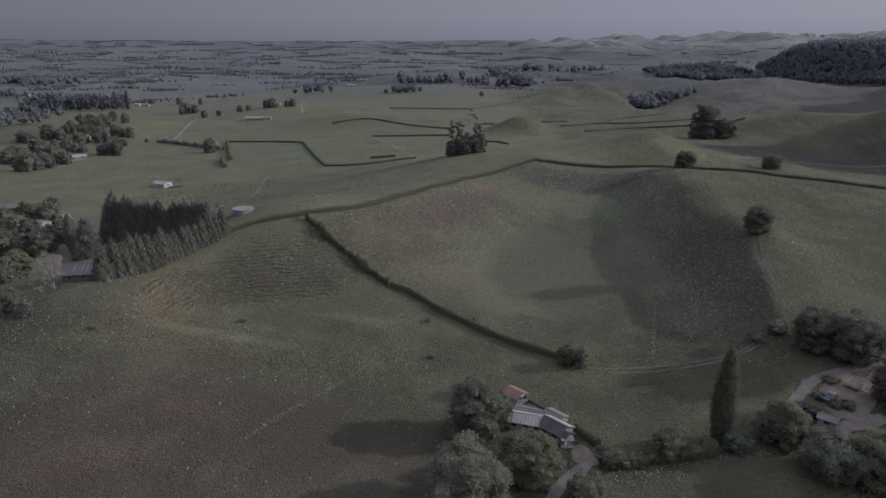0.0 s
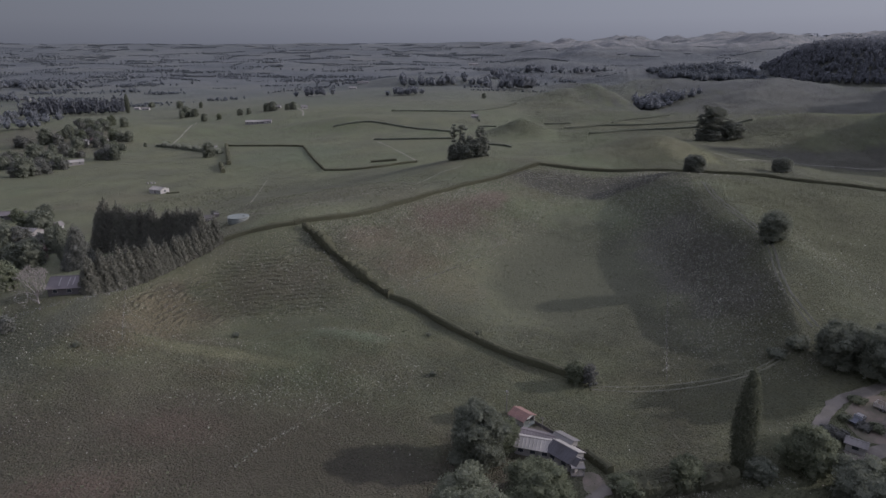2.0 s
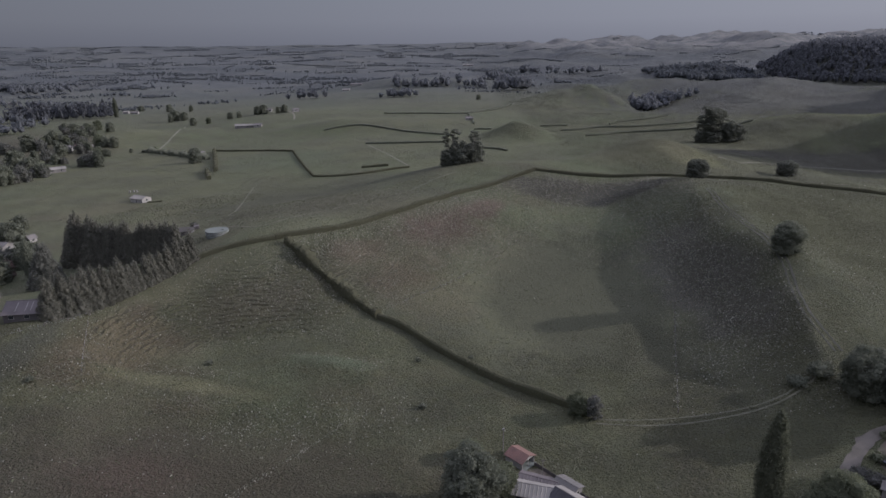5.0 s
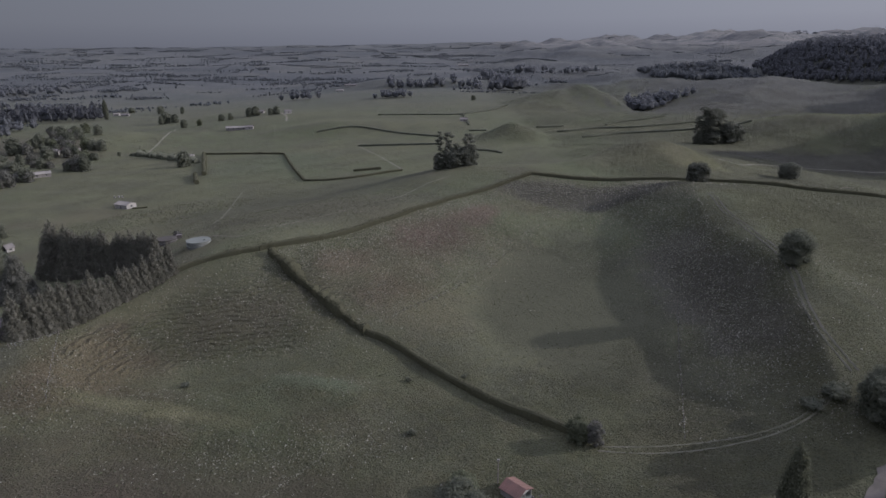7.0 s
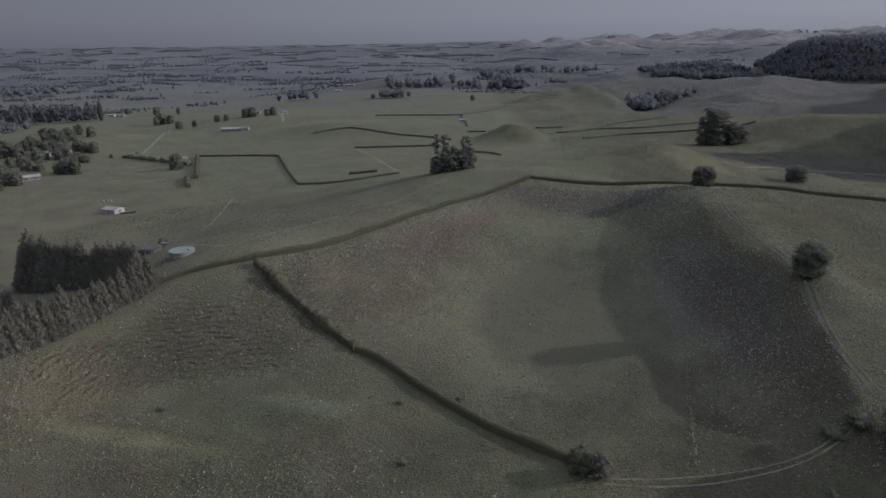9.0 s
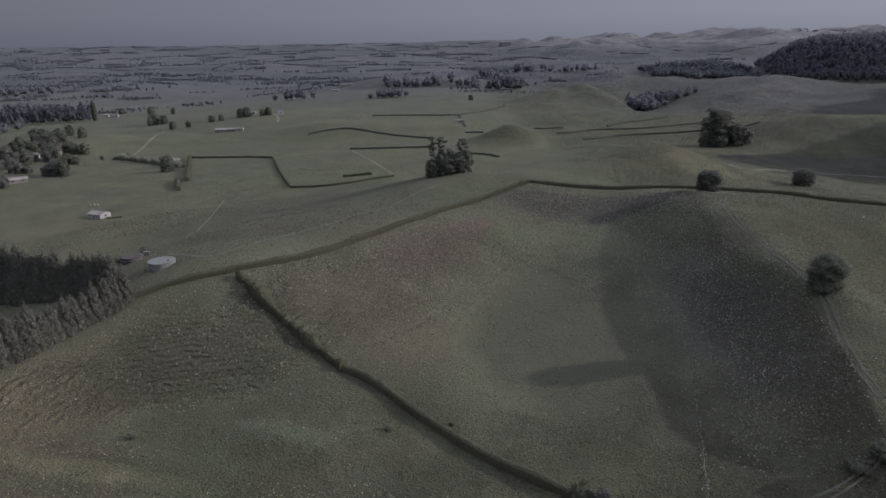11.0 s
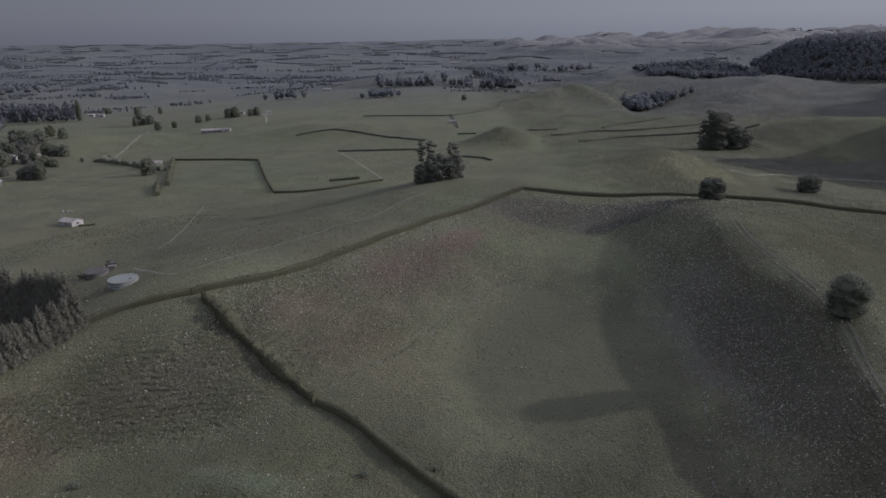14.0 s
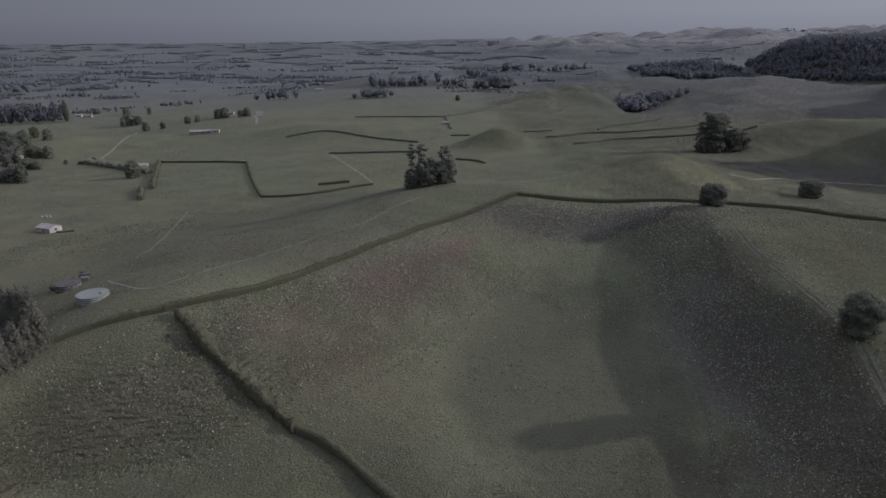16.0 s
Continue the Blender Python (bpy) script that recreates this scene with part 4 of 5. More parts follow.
for px, py in ((0.35, -5.25), (1.7, -5.25), (3.05, -5.25), (3.05, -3.2)):
    part("porch_post", boxed(px - 0.08, px + 0.08, py - 0.08, py + 0.08, 0.25, 2.2), PAINT, porch)
part("porch_roof", boxed(0.1, 3.3, -5.5, -3.3, 2.2, 2.3, bevel=0.03), PALE_ROOF, farm)

GX, GY = (19.9, 152.7)
garage = thing("garage", GX, GY, -47, "open-fronted garage with a rusty red corrugated roof", "garage")
for y0, y1 in ((-2.8, -2.65), (2.65, 2.8)):
    part("side_wall", boxed(-3.2, 3.2, y0, y1, -0.5, 2.3), WHITE_WALL, garage)
part("back_wall", boxed(-3.2, -3.05, -2.65, 2.65, -0.5, 2.3), WHITE_WALL, garage)
part("floor_slab", boxed(-3.2, 4.0, -2.9, 2.9, -0.4, 0.08), CONCRETE, garage)
for py in (-2.65, 0, 2.65):
    part("door_post", boxed(3.0, 3.2, py - 0.1, py + 0.1, 0.08, 2.3), WHITE_WALL, garage)
for side in (-1, 1):
    part("roof", iron(-3.6, 3.6, 3.6, side * 3.3, 2.1), RED_ROOF, garage)
bm = bmesh.new()
v = [bm.verts.new((x, y, z)) for x in (3.1, 3.25) for y, z in ((-2.8, 2.3), (2.8, 2.3), (0, 3.58))]
for f in ((0, 2, 1), (3, 4, 5), (0, 1, 4, 3), (1, 2, 5, 4), (2, 0, 3, 5)):
    bm.faces.new([v[i] for i in f])
part("gable_board", bm, WHITE_WALL, garage)
garage.scale = (0.78, 0.80, 0.80)

post = thing("yard_pole", *(24.3, 147.0), 0, "thin grey timber post beside the farmhouse", "pole")
v, f = tubes([[((0, 0, -0.5), 0.1), ((0, 0, 5.0), 0.07)]], 8)
part("pole", mesh_from("pole", v, f, GREY_WOOD, True), None, post)
part("crossbar", boxed(-0.5, 0.5, -0.05, 0.05, 4.6, 4.75), GREY_WOOD, post)
lamp = thing("yard_pole", *(16.3, 156.4), 0, "thin grey timber pole beside the garage", "pole")
v, f = tubes([[((0, 0, -0.5), 0.13), ((0, 0, 6.0), 0.09)]], 8)
part("pole", mesh_from("pole", v, f, GREY_WOOD, True), None, lamp)
part("lamp_head", boxed(-0.3, 0.3, -0.2, 0.2, 5.9, 6.35, bevel=0.06), PAINT, lamp)

# water tanks on the ridge
def tank(x, y, r, high, wall, lid, label, domed):
    ob = thing("water_tank", x, y, 0, label, "water tank")
    for name, mat, prof in (("wall", wall, [(0, -0.6), (r, -0.6), (r, high), (r - 0.25, high), (r - 0.25, high - 0.2), (0, high - 0.2)]),
                            ("lid", lid, [(0, high), (r + 0.12, high), (r + 0.12, high + 0.16), (r * 0.5, high + domed * 0.75), (0, high + domed)])):
        bm = bmesh.new()
        n = 48
        rings = [[bm.verts.new((a * math.cos(2 * math.pi * k / n), a * math.sin(2 * math.pi * k / n), z)) for k in range(n)] if a > 0 else [bm.verts.new((0, 0, z))] for a, z in prof]
        for p, q in zip(rings, rings[1:]):
            for k in range(n):
                j = (k + 1) % n
                bm.faces.new([c for c in ((p[0], q[j], q[k]) if len(p) == 1 else (p[k], p[j], q[0]) if len(q) == 1 else (p[k], p[j], q[j], q[k]))])
        bmesh.ops.recalc_face_normals(bm, faces=bm.faces)
        part(name, bm, mat, ob)
    part("hatch", boxed(r * 0.45, r * 0.45 + 0.9, -0.45, 0.45, high + 0.1, high + 0.5, bevel=0.04), lid, ob)
    for k in range(3):
        bm = bmesh.new()
        n = 48
        z, s = high * (0.2 + 0.3 * k), r + 0.03
        a = [[bm.verts.new(((s + d) * math.cos(2 * math.pi * i / n), (s + d) * math.sin(2 * math.pi * i / n), z + h)) for i in range(n)] for d, h in ((-0.04, 0), (0.02, 0), (0.02, 0.07), (-0.04, 0.07))]
        for p, q in zip(a, a[1:]):
            for i in range(n):
                j = (i + 1) % n
                bm.faces.new((p[i], p[j], q[j], q[i]))
        part("band", bm, STEEL, ob)
    return ob


tank(*(-89.3, 274.2), 4.5, 2.1, CONCRETE, CONCRETE, "round pale concrete water tank on the ridge", 0.25)
tank(*(-117.2, 309.6), 4.2, 2.0, WEATHERED, WEATHERED, "old dark weathered water tank on the ridge", 0.5)
pump = thing("pump_box", *(-114.1, 315.5), 20, "small dark pump housing behind the old tank", "box")
part("housing", boxed(-1.2, 1.2, -0.9, 0.9, -0.3, 1.5, bevel=0.05), DARK_WALL, pump)
part("cover", boxed(-1.35, 1.35, -1.05, 1.05, 1.5, 1.65, bevel=0.04), BROWN_ROOF, pump)
tree("bush", *(-117.1, 321.0), 3.0, 5.0, "brownish bush beside the old water tank", LEAF_GREY, 0.0, 10, 30, 0.35, 120, category="bush")
tree("bush", *(-124.6, 312.9), 1.8, 4.0, "low weeds beside the old water tank", LEAF, 0.0, 8, 30, 0.3, 121, category="bush")

# the white field shed and its beehives
house(*(-196.9, 436.4), -24, 10.5, 7.5, "white open field shed with a pale iron roof", WHITE_WALL, WHITE_ROOF, 2.7, 1.3, 0, "field_shed", "shed", door=True)
BX, BY = (-218.9, 469.3)
for k in range(3):
    hive = thing("beehive", BX - 1 + k * 2.6, BY + 0.4 * (k % 2), 8 * k, "white box beehive standing in the field", "beehive", "row of beehives")
    part("brood_box", boxed(-0.5, 0.5, -0.5, 0.5, 0.1, 0.8, bevel=0.03), WHITE_WALL, hive)
    part("super_box", boxed(-0.5, 0.5, -0.5, 0.5, 0.82, 1.3, bevel=0.03), WHITE_WALL, hive)
    part("lid", boxed(-0.56, 0.56, -0.56, 0.56, 1.3, 1.42, bevel=0.03), WHITE_ROOF, hive)
    part("stand", boxed(-0.45, 0.45, -0.45, 0.45, -0.3, 0.1), GREY_WOOD, hive)

# cottage by the square paddock
house(*(-234.1, 646.5), 10, 9.0, 7.0, "small white cottage by the square paddock", WHITE_WALL, WHITE_ROOF, 2.5, 1.6, 2)

# houses of the western hamlet
SX, SY = (-121.1, 203.0)
house(SX, SY, 8, 13.0, 9.0, "low house with a brown roof behind the shelterbelt", DARK_WALL, BROWN_ROOF, 2.6, 2.4, 3, ribs=False)
for k in range(2):
    pv = thing("roof_panel", SX - 1.6 + 4.2 * k, SY - 2.4 + 0.6 * k, 8, "dark panel with a pale rim on the brown roof", "roof panel", "roof panels", z=float(land(SX, SY)) + 3.93)
    tip = pose(0, 0, 0, 28.1, 0, 0)
    bm = boxed(-1.3, 1.3, -1.7, 1.7, -0.04, 0.06)
    bmesh.ops.transform(bm, matrix=tip, verts=bm.verts)
    part("pane", bm, GLASS, pv)
    for xx in (-1.38, 1.38):
        bm = boxed(xx - 0.1, xx + 0.1, -1.75, 1.75, -0.05, 0.12)
        bmesh.ops.transform(bm, matrix=tip, verts=bm.verts)
        part("rim", bm, PAINT, pv)
HAMLET = (((-211.0, 341.7), 70, 4, 3, WHITE_WALL, PALE_ROOF, "small white shed among trees", 2.2),
          ((-253.6, 370.0), 5, 15, 7, DARK_WALL, BROWN_ROOF, "house with a long brown roof among trees", 2.5),
          ((-221.1, 329.8), -10, 14, 8, GREY_WALL, PALE_ROOF, "grey-roofed house among garden trees", 2.5),
          ((-206.0, 282.3), 8, 11, 6, DARK_WALL, BROWN_ROOF, "brown-roofed house behind dark trees", 2.5),
          ((-332.4, 573.0), 35, 14, 6, GREY_WALL, WHITE_ROOF, "long white barn beside the western hamlet", 3.0),
          ((-392.6, 716.8), 5, 13, 9, GREY_WALL, PALE_ROOF, "pale-roofed house on the wooded rise", 2.5),
          ((-383.0, 679.4), 10, 13, 8, WHITE_WALL, PALE_ROOF, "white house among trees on the rise", 2.5),
          ((-369.9, 689.5), -8, 15, 9, GREY_WALL, RED_ROOF, "dull red roofed house on the wooded rise", 2.5),
          ((-345.7, 552.0), 0, 9, 6, GREY_WALL, PALE_ROOF, "pale barn at the hamlet's edge", 2.5),
          ((-243.2, 831.5), 4, 24, 8, GREY_WALL, WHITE_ROOF, "long white milking shed in the far fields", 3.0),
          ((-226.6, 830.1), 4, 9, 6, WHITE_WALL, PALE_ROOF, "small white shed beside the milking shed", 3.0),
          ((-205.4, 950.7), 20, 9, 8, WHITE_WALL, PALE_ROOF, "white farmhouse on a far rise", 3.6),
          ((-535.0, 1130.3), 0, 9, 6, WHITE_WALL, WHITE_ROOF, "white house by a far shelterbelt", 3.0),
          ((-512.7, 1113.8), 4, 12, 6, WHITE_WALL, PALE_ROOF, "pale barn by a far shelterbelt", 3.0),
          ((-252.3, 981.2), 0, 10, 6, WHITE_WALL, PALE_ROOF, "pale farm building among far trees", 3.0),
          ((-207.6, 1478.1), 0, 16, 10, WHITE_WALL, WHITE_ROOF, "white house on the distant plain", 3.0),
          ((-190.8, 1531.6), 0, 26, 10, WHITE_WALL, PALE_ROOF, "pale shed on the distant plain", 3.0),
          ((-884.6, 1374.8), 0, 18, 8, GREY_WALL, PALE_ROOF, "pale shed on the distant plain", 3.5),
          ((-384.2, 679.5), 0, 12, 7, GREY_WALL, PALE_ROOF, "pale-roofed house among trees on the rise", 3.5),
          ((114.6, 2673.5), 0, 40, 20, WHITE_WALL, WHITE_ROOF, "white house far across the plain", 6.0),
          ((36.9, 806.6), 0, 9, 7, WHITE_WALL, PALE_ROOF, "small pale shed by a far hedge", 2.5))
for (x, y), turn, ln, wd, wm, rm, text, hi in HAMLET:
    house(x, y, turn, ln, wd, text, wm, rm, hi, 1.6, max(1, ln // 5), ribs=False)

# the gravel yard
shed = house(*(93.3, 133.0), -40, 3.8, 2.8, "small pale-roofed shed in the gravel yard", WHITE_WALL, PALE_ROOF, 2.0, 0.6, 1, "yard_shed", "shed")


def wheel(parent, x, y, r):
    bm = bmesh.new()
    bmesh.ops.create_cone(bm, cap_ends=True, segments=16, radius1=r, radius2=r, depth=0.24)
    bmesh.ops.bevel(bm, geom=[e for e in bm.edges if len(e.link_faces) == 2 and abs(e.verts[0].co.z - e.verts[1].co.z) < 1e-4], offset=0.04, segments=1, affect="EDGES")
    bmesh.ops.transform(bm, matrix=pose(x, y, r, 90, 0, 0), verts=bm.verts)
    w = part("wheel", bm, RUBBER, parent)
    bm = bmesh.new()
    bmesh.ops.create_cone(bm, cap_ends=True, segments=12, radius1=r * 0.55, radius2=r * 0.5, depth=0.27)
    bmesh.ops.transform(bm, matrix=pose(x, y, r, 90, 0, 0), verts=bm.verts)
    part("rim", bm, STEEL, w)


trailer = thing("stock_trailer", *(106.9, 145.0), -55, "pale railed stock trailer parked on gravel", "trailer")
part("deck", boxed(-2.6, 2.6, -1.2, 1.2, 0.65, 0.8, bevel=0.03), GREY_WOOD, trailer)
for yy in (-1.2, 1.12):
    for zz in (1.1, 1.45, 1.8):
        part("side_rail", boxed(-2.6, 2.6, yy, yy + 0.08, zz, zz + 0.16), PAINT, trailer)
for xx in (-2.6, 2.5):
    for zz in (1.1, 1.45, 1.8):
        part("end_rail", boxed(xx, xx + 0.1, -1.12, 1.12, zz, zz + 0.16), PAINT, trailer)
for xx in (-2.55, 0, 2.45):
    for yy in (-1.16, 1.1):
        part("stake", boxed(xx, xx + 0.1, yy - 0.05, yy + 0.05, 0.8, 2.0), STEEL, trailer)
part("drawbar", boxed(2.6, 4.2, -0.08, 0.08, 0.55, 0.68), STEEL, trailer)
for xx in (-0.6, 0.5):
    for yy in (-1.1, 1.1):
        wheel(trailer, xx, yy, 0.36)
trailer.scale = (0.72, 0.95, 0.85)

ute = thing("flatbed_truck", *(98.9, 142.0), 30, "pale flatbed farm truck parked in the yard", "truck")
part("chassis", boxed(-2.4, 2.4, -0.8, 0.8, 0.45, 0.75, bevel=0.05), DARK_PAINT, ute)
bm = boxed(0.4, 2.4, -0.9, 0.9, 0.7, 1.25, bevel=0.12)
box(bm, 0.4, 1.6, -0.84, 0.84, 1.2, 1.85, bevel=0.16)
cab = part("cab", bm, PAINT, ute)
part("windscreen", boxed(1.56, 1.63, -0.7, 0.7, 1.3, 1.72, bevel=0.02), GLASS, cab)
for yy in (-0.87, 0.83):
    part("side_window", boxed(0.65, 1.4, yy, yy + 0.04, 1.3, 1.7), GLASS, cab)
part("tray", boxed(-2.6, 0.3, -1.0, 1.0, 0.8, 0.98, bevel=0.03), DARK_PAINT, ute)
part("headboard", boxed(0.22, 0.32, -1.0, 1.0, 0.98, 1.7), STEEL, ute)
for xx in (-1.5, 1.6):
    for yy in (-0.8, 0.8):
        wheel(ute, xx, yy, 0.36)

# ---- tracks and bare ground ----
def yard(name, outline, mat, label):
    """Bare ground draped over the land inside a rounded outline."""
    c = along(outline + [outline[0]], 2.0)
    mid = c.mean(axis=0)
    V, F, n = [], [], len(c)
    for q in np.linspace(0, 1, 9):
        xy = mid + (c - mid) * (q if q < 1 else 1)
        V.append(np.stack([xy[:, 0], xy[:, 1], land(xy[:, 0], xy[:, 1]) + 0.07], -1))
    for k in range(8):
        i = k * n + np.arange(n - 1)
        F.append(np.stack([i, i + 1, i + n + 1, i + n], -1))
    return tagged(new(name, mesh_from(name, np.concatenate(V), np.concatenate(F), mat, True)), label, "yard", kind="structure")


yard("yard", [(96.3, 144.5), (104.9, 150.9), (111.9, 149.1), (113.0, 143.8), (104.4, 134.2), (96.2, 134.1)], SOIL, "bare brown soil of the farmyard with weeds")
strip("track", [(87.3, 139.4), (92.7, 145.2), (100.5, 151.0), (110.8, 152.3), (120.1, 153.8), (150, 165)], 3.0, GRAVEL, "curving pale gravel access track", 0.10, seed=3)
strip("track", [(120.4, 154.2), (110.4, 144.2), (104.2, 138.5), (102.0, 130.4), (103.7, 127.3)], 3.4, GRAVEL, "gravel track through the yard", 0.12, seed=4)
strip("track", [(107.9, 133.9), (98.9, 131.7), (90.6, 131.3)], 4.0, GRAVEL, "gravel apron before the yard shed", 0.14, seed=5)
yard("drive", [(31.5, 132.4), (34.5, 132.7), (36.4, 128.2), (34.4, 125.1), (31.6, 124.3), (30.4, 126.3)], SOIL, "bare earth drive beside the farmhouse")
strip("track", [(36.4, 127.0), (32.8, 123.8), (28.3, 120.4), (25.2, 116.5), (23.3, 112.7)], 3.0, GRAVEL, "narrow earth drive below the farmhouse", 0.11, seed=6)
yard("court", [(21.6, 150.0), (24.7, 150.1), (29.8, 144.0), (31.2, 141.0), (26.1, 142.0), (20.9, 144.4)], SOIL, "bare earth between garage and farmhouse")
for k in range(2):
    strip("track", [(41.3, 167.9) if k == 0 else (41.0, 166.4), (52.7, 166.6) if k == 0 else (52.0, 164.1), (65.7, 166.0) if k == 0 else (64.9, 163.4), (75.6, 166.2) if k == 0 else (74.8, 164.2), (84.4, 167.7) if k == 0 else (83.6, 165.8), (94.1, 171.1) if k == 0 else (94.2, 169.6), (104.3, 175.3)], 0.5, DIRT, "pale wheel track worn in the grass", 0.05, 1.0, 0.3, 10 + k)
RIDGE_WAY = ((107.0, 178.5), (106.4, 186.0), (106.0, 192.5), (107.6, 201.5), (112.2, 214.5), (115.8, 225.0), (118.6, 238.5), (120.2, 249.0), (121.4, 265.0), (122.2, 286.0), (123.8, 300.5), (127.5, 320.0))
for k, dx in enumerate((0.0, 1.8)):
    strip("track", [(x + dx, y) for x, y in RIDGE_WAY], 0.6, RUT, "worn wheel rut along the ridge", 0.06, 1.0, 0.35, 20 + k)
strip("track", [(0.2, 257.0), (12.5, 275.4), (29.6, 300.8), (53.3, 331.8)], 0.24, DIRT, "pale stock path across the slope", 0.04, 1.0, 0.4, 30)
strip("track", [(-129.4, 462.8), (-124.7, 422.9), (-108.0, 342.9)], 0.6, PATH, "pale stock path on the far slope", 0.05, 1.5, 0.3, 31)
strip("track", [(-101.2, 306.6), (-81.1, 278.7), (-69.6, 268.9), (-63.9, 275.4), (-54.0, 294.1), (-40.0, 312.5), (-27.5, 345.1), (-8.1, 386.9), (11.2, 398.3)], 0.6, PATH, "pale stock path below the water tanks", 0.05, 1.5, 0.3, 32)
strip("track", [(-294.0, 689.6), (-305.5, 743.0), (-309.5, 780.5), (-342.0, 891.2)], 1.6, PATH, "pale farm race in the far field", 0.08, 3, 0.2, 33)
strip("track", [(-219.9, 971.1), (-197.1, 907.4), (-189.5, 867.2)], 2.4, PATH, "drive of the far white farmhouse", 0.08, 3, 0.2, 34)
strip("track", [(179.9, 429.4), (225.6, 473.4), (252.0, 477.9), (287.5, 489.6), (324.6, 484.8), (380, 480)], 1.4, PATH, "pale path through the valley field", 0.08, 3, 0.2, 35)
strip("track", [(-72.5, 656.2), (-46.0, 580.2), (-22.0, 510.6)], 1.0, PATH, "pale stock path beside the paddock", 0.08, 3, 0.25, 36)


# ---- fences ----
def fence(points, gap, label, group="", wires=3):
    c = along(points, gap)
    ob = thing("fence", c[0][0], c[0][1], 0, label, "fence", group)
    base = Vector(ob.matrix_basis.translation)
    post = boxed(-0.09, 0.09, -0.09, 0.09, -0.4, 1.2, bevel=0.02)
    me = bpy.data.meshes.new("post")
    post.to_mesh(me)
    post.free()
    me.materials.append(GREY_WOOD)
    spots = [Vector((x, y, float(land(x, y)))) - base for x, y in c]
    for p in spots:
        part("post", me, None, ob).location = p
    for k in range(wires):
        v, f = tubes([[(p + Vector((0, 0, 0.35 + 0.35 * k)), 0.006) for p in spots]], 3)
        part("wire", mesh_from("wire", v, f, STEEL), None, ob)
    return ob


panel = [(23.1, 151.2), (26.6, 147.6), (30.3, 143.0), (33.4, 138.9)]
c = along(panel, 2.2)
boards = thing("garden_fence", c[0][0], c[0][1], 0, "low dark boarded fence from garage to hedge", "fence")
at = Vector(boards.matrix_basis.translation)
for a, b in zip(c[:-1], c[1:]):
    za, zb = float(land(*a)) - at.z, float(land(*b)) - at.z
    bm = bmesh.new()
    d = Vector((b[0] - a[0], b[1] - a[1], 0)).normalized()
    s = Vector((-d.y, d.x, 0)) * 0.03
    q = [Vector((a[0] - at.x, a[1] - at.y, za)), Vector((b[0] - at.x, b[1] - at.y, zb))]
    v = [bm.verts.new(p + o + Vector((0, 0, h))) for o in (s, -s) for p, h in ((q[0], 0.05), (q[1], 0.05), (q[1], 1.0), (q[0], 1.0))]
    for f in ((0, 1, 2, 3), (7, 6, 5, 4), (0, 4, 5, 1), (1, 5, 6, 2), (2, 6, 7, 3), (3, 7, 4, 0)):
        bm.faces.new([v[i] for i in f])
    part("panel", bm, DARK_WALL, boards)
    part("post", boxed(q[0].x - 0.06, q[0].x + 0.06, q[0].y - 0.06, q[0].y + 0.06, za - 0.4, za + 1.1), GREY_WOOD, boards)
fence([(84.9, 235.0), (77.8, 214.6), (70.3, 192.1), (62.5, 168.5)], 4.0, "post and wire fence across the bowl", "farm fences")
fence([(-106.0, 205.7), (-100.3, 191.2), (-94.6, 178.1)], 6.0, "post and wire fence down the western slope", "farm fences")
fence([(-105.7, 204.9), (-112.6, 194.7), (-121.2, 187.0), (-127.7, 182.6)], 6.0, "post and wire fence below the western hamlet", "farm fences")
fence([(-11.2, 239.5), (-1.0, 251.4), (11.5, 266.2)], 4.0, "old wire fence across the slope", "farm fences")

# ---- trees of the hamlets ----
kinds = []
for k, (h, w, mt, lb) in enumerate(((11, 11, LEAF, "rounded green garden tree of the hamlet"), (12, 12, LEAF_DARK, "dark broadleaf tree of the hamlet"), (10, 11, LEAF_SILVER, "greyish green tree of the hamlet"), (13, 9, LEAF_DARK, "tall dark tree of the hamlet"))):
    kinds.append(tree("tree", 0, 0, h, w, lb, mt, 0.0, 18, 13, 0.6, 130 + k, group="hamlet trees"))
HAMLET_TREES = [((-185.8, 298.4), 1, 0.9), ((-180.5, 271.3), 1, 1.0), ((-188.0, 270.8), 1, 0.9), ((-217.4, 308.9), 1, 0.9),
                ((-212.2, 310.7), 2, 0.8), ((-217.5, 337.1), 1, 1.1), ((-228.4, 341.5), 0, 0.9), ((-247.6, 363.2), 0, 0.7), ((-234.6, 369.7), 1, 0.8), ((-239.1, 332.8), 1, 0.9),
                ((-164.2, 229.9), 0, 1.0), ((-165.1, 223.7), 1, 0.9), ((-203.9, 277.9), 1, 1.0), ((-185.2, 293.5), 1, 0.8),
                ((-132.5, 179.4), 0, 0.62), ((-126.2, 175.7), 2, 0.45), ((-194.3, 299.4), 2, 0.8)]
SECOND = [((-389.7, 742.9), 0, 1.3), ((-412.1, 750.7), 1, 1.2), ((-358.5, 699.0), 0, 1.2), ((-411.7, 706.6), 3, 1.1), ((-422.1, 680.3), 1, 1.6), ((-408.6, 680.0), 2, 1.1), ((-378.5, 662.5), 1, 1.2),
          ((-363.9, 672.2), 2, 1.2), ((-316.3, 602.5), 2, 1.5), ((-326.6, 603.6), 2, 1.0), ((-365.8, 571.9), 1, 1.8), ((-353.1, 571.3), 1, 1.5), ((-331.8, 551.2), 1, 1.2), ((-341.3, 516.5), 1, 1.5),
          ((-336.3, 522.0), 2, 1.1), ((-383.1, 553.0), 1, 1.2), ((-392.4, 586.2), 3, 1.0), ((-407.9, 600.3), 1, 0.9), ((-393.0, 699.3), 0, 0.9), ((-383.9, 715.8), 1, 1.2), ((-341.0, 660.5), 0, 1.0),
          ((-404.2, 785.6), 0, 1.1), ((-443.8, 788.2), 1, 0.9), ((-385.2, 647.7), 2, 1.1), ((-360.6, 620.9), 1, 1.0)]
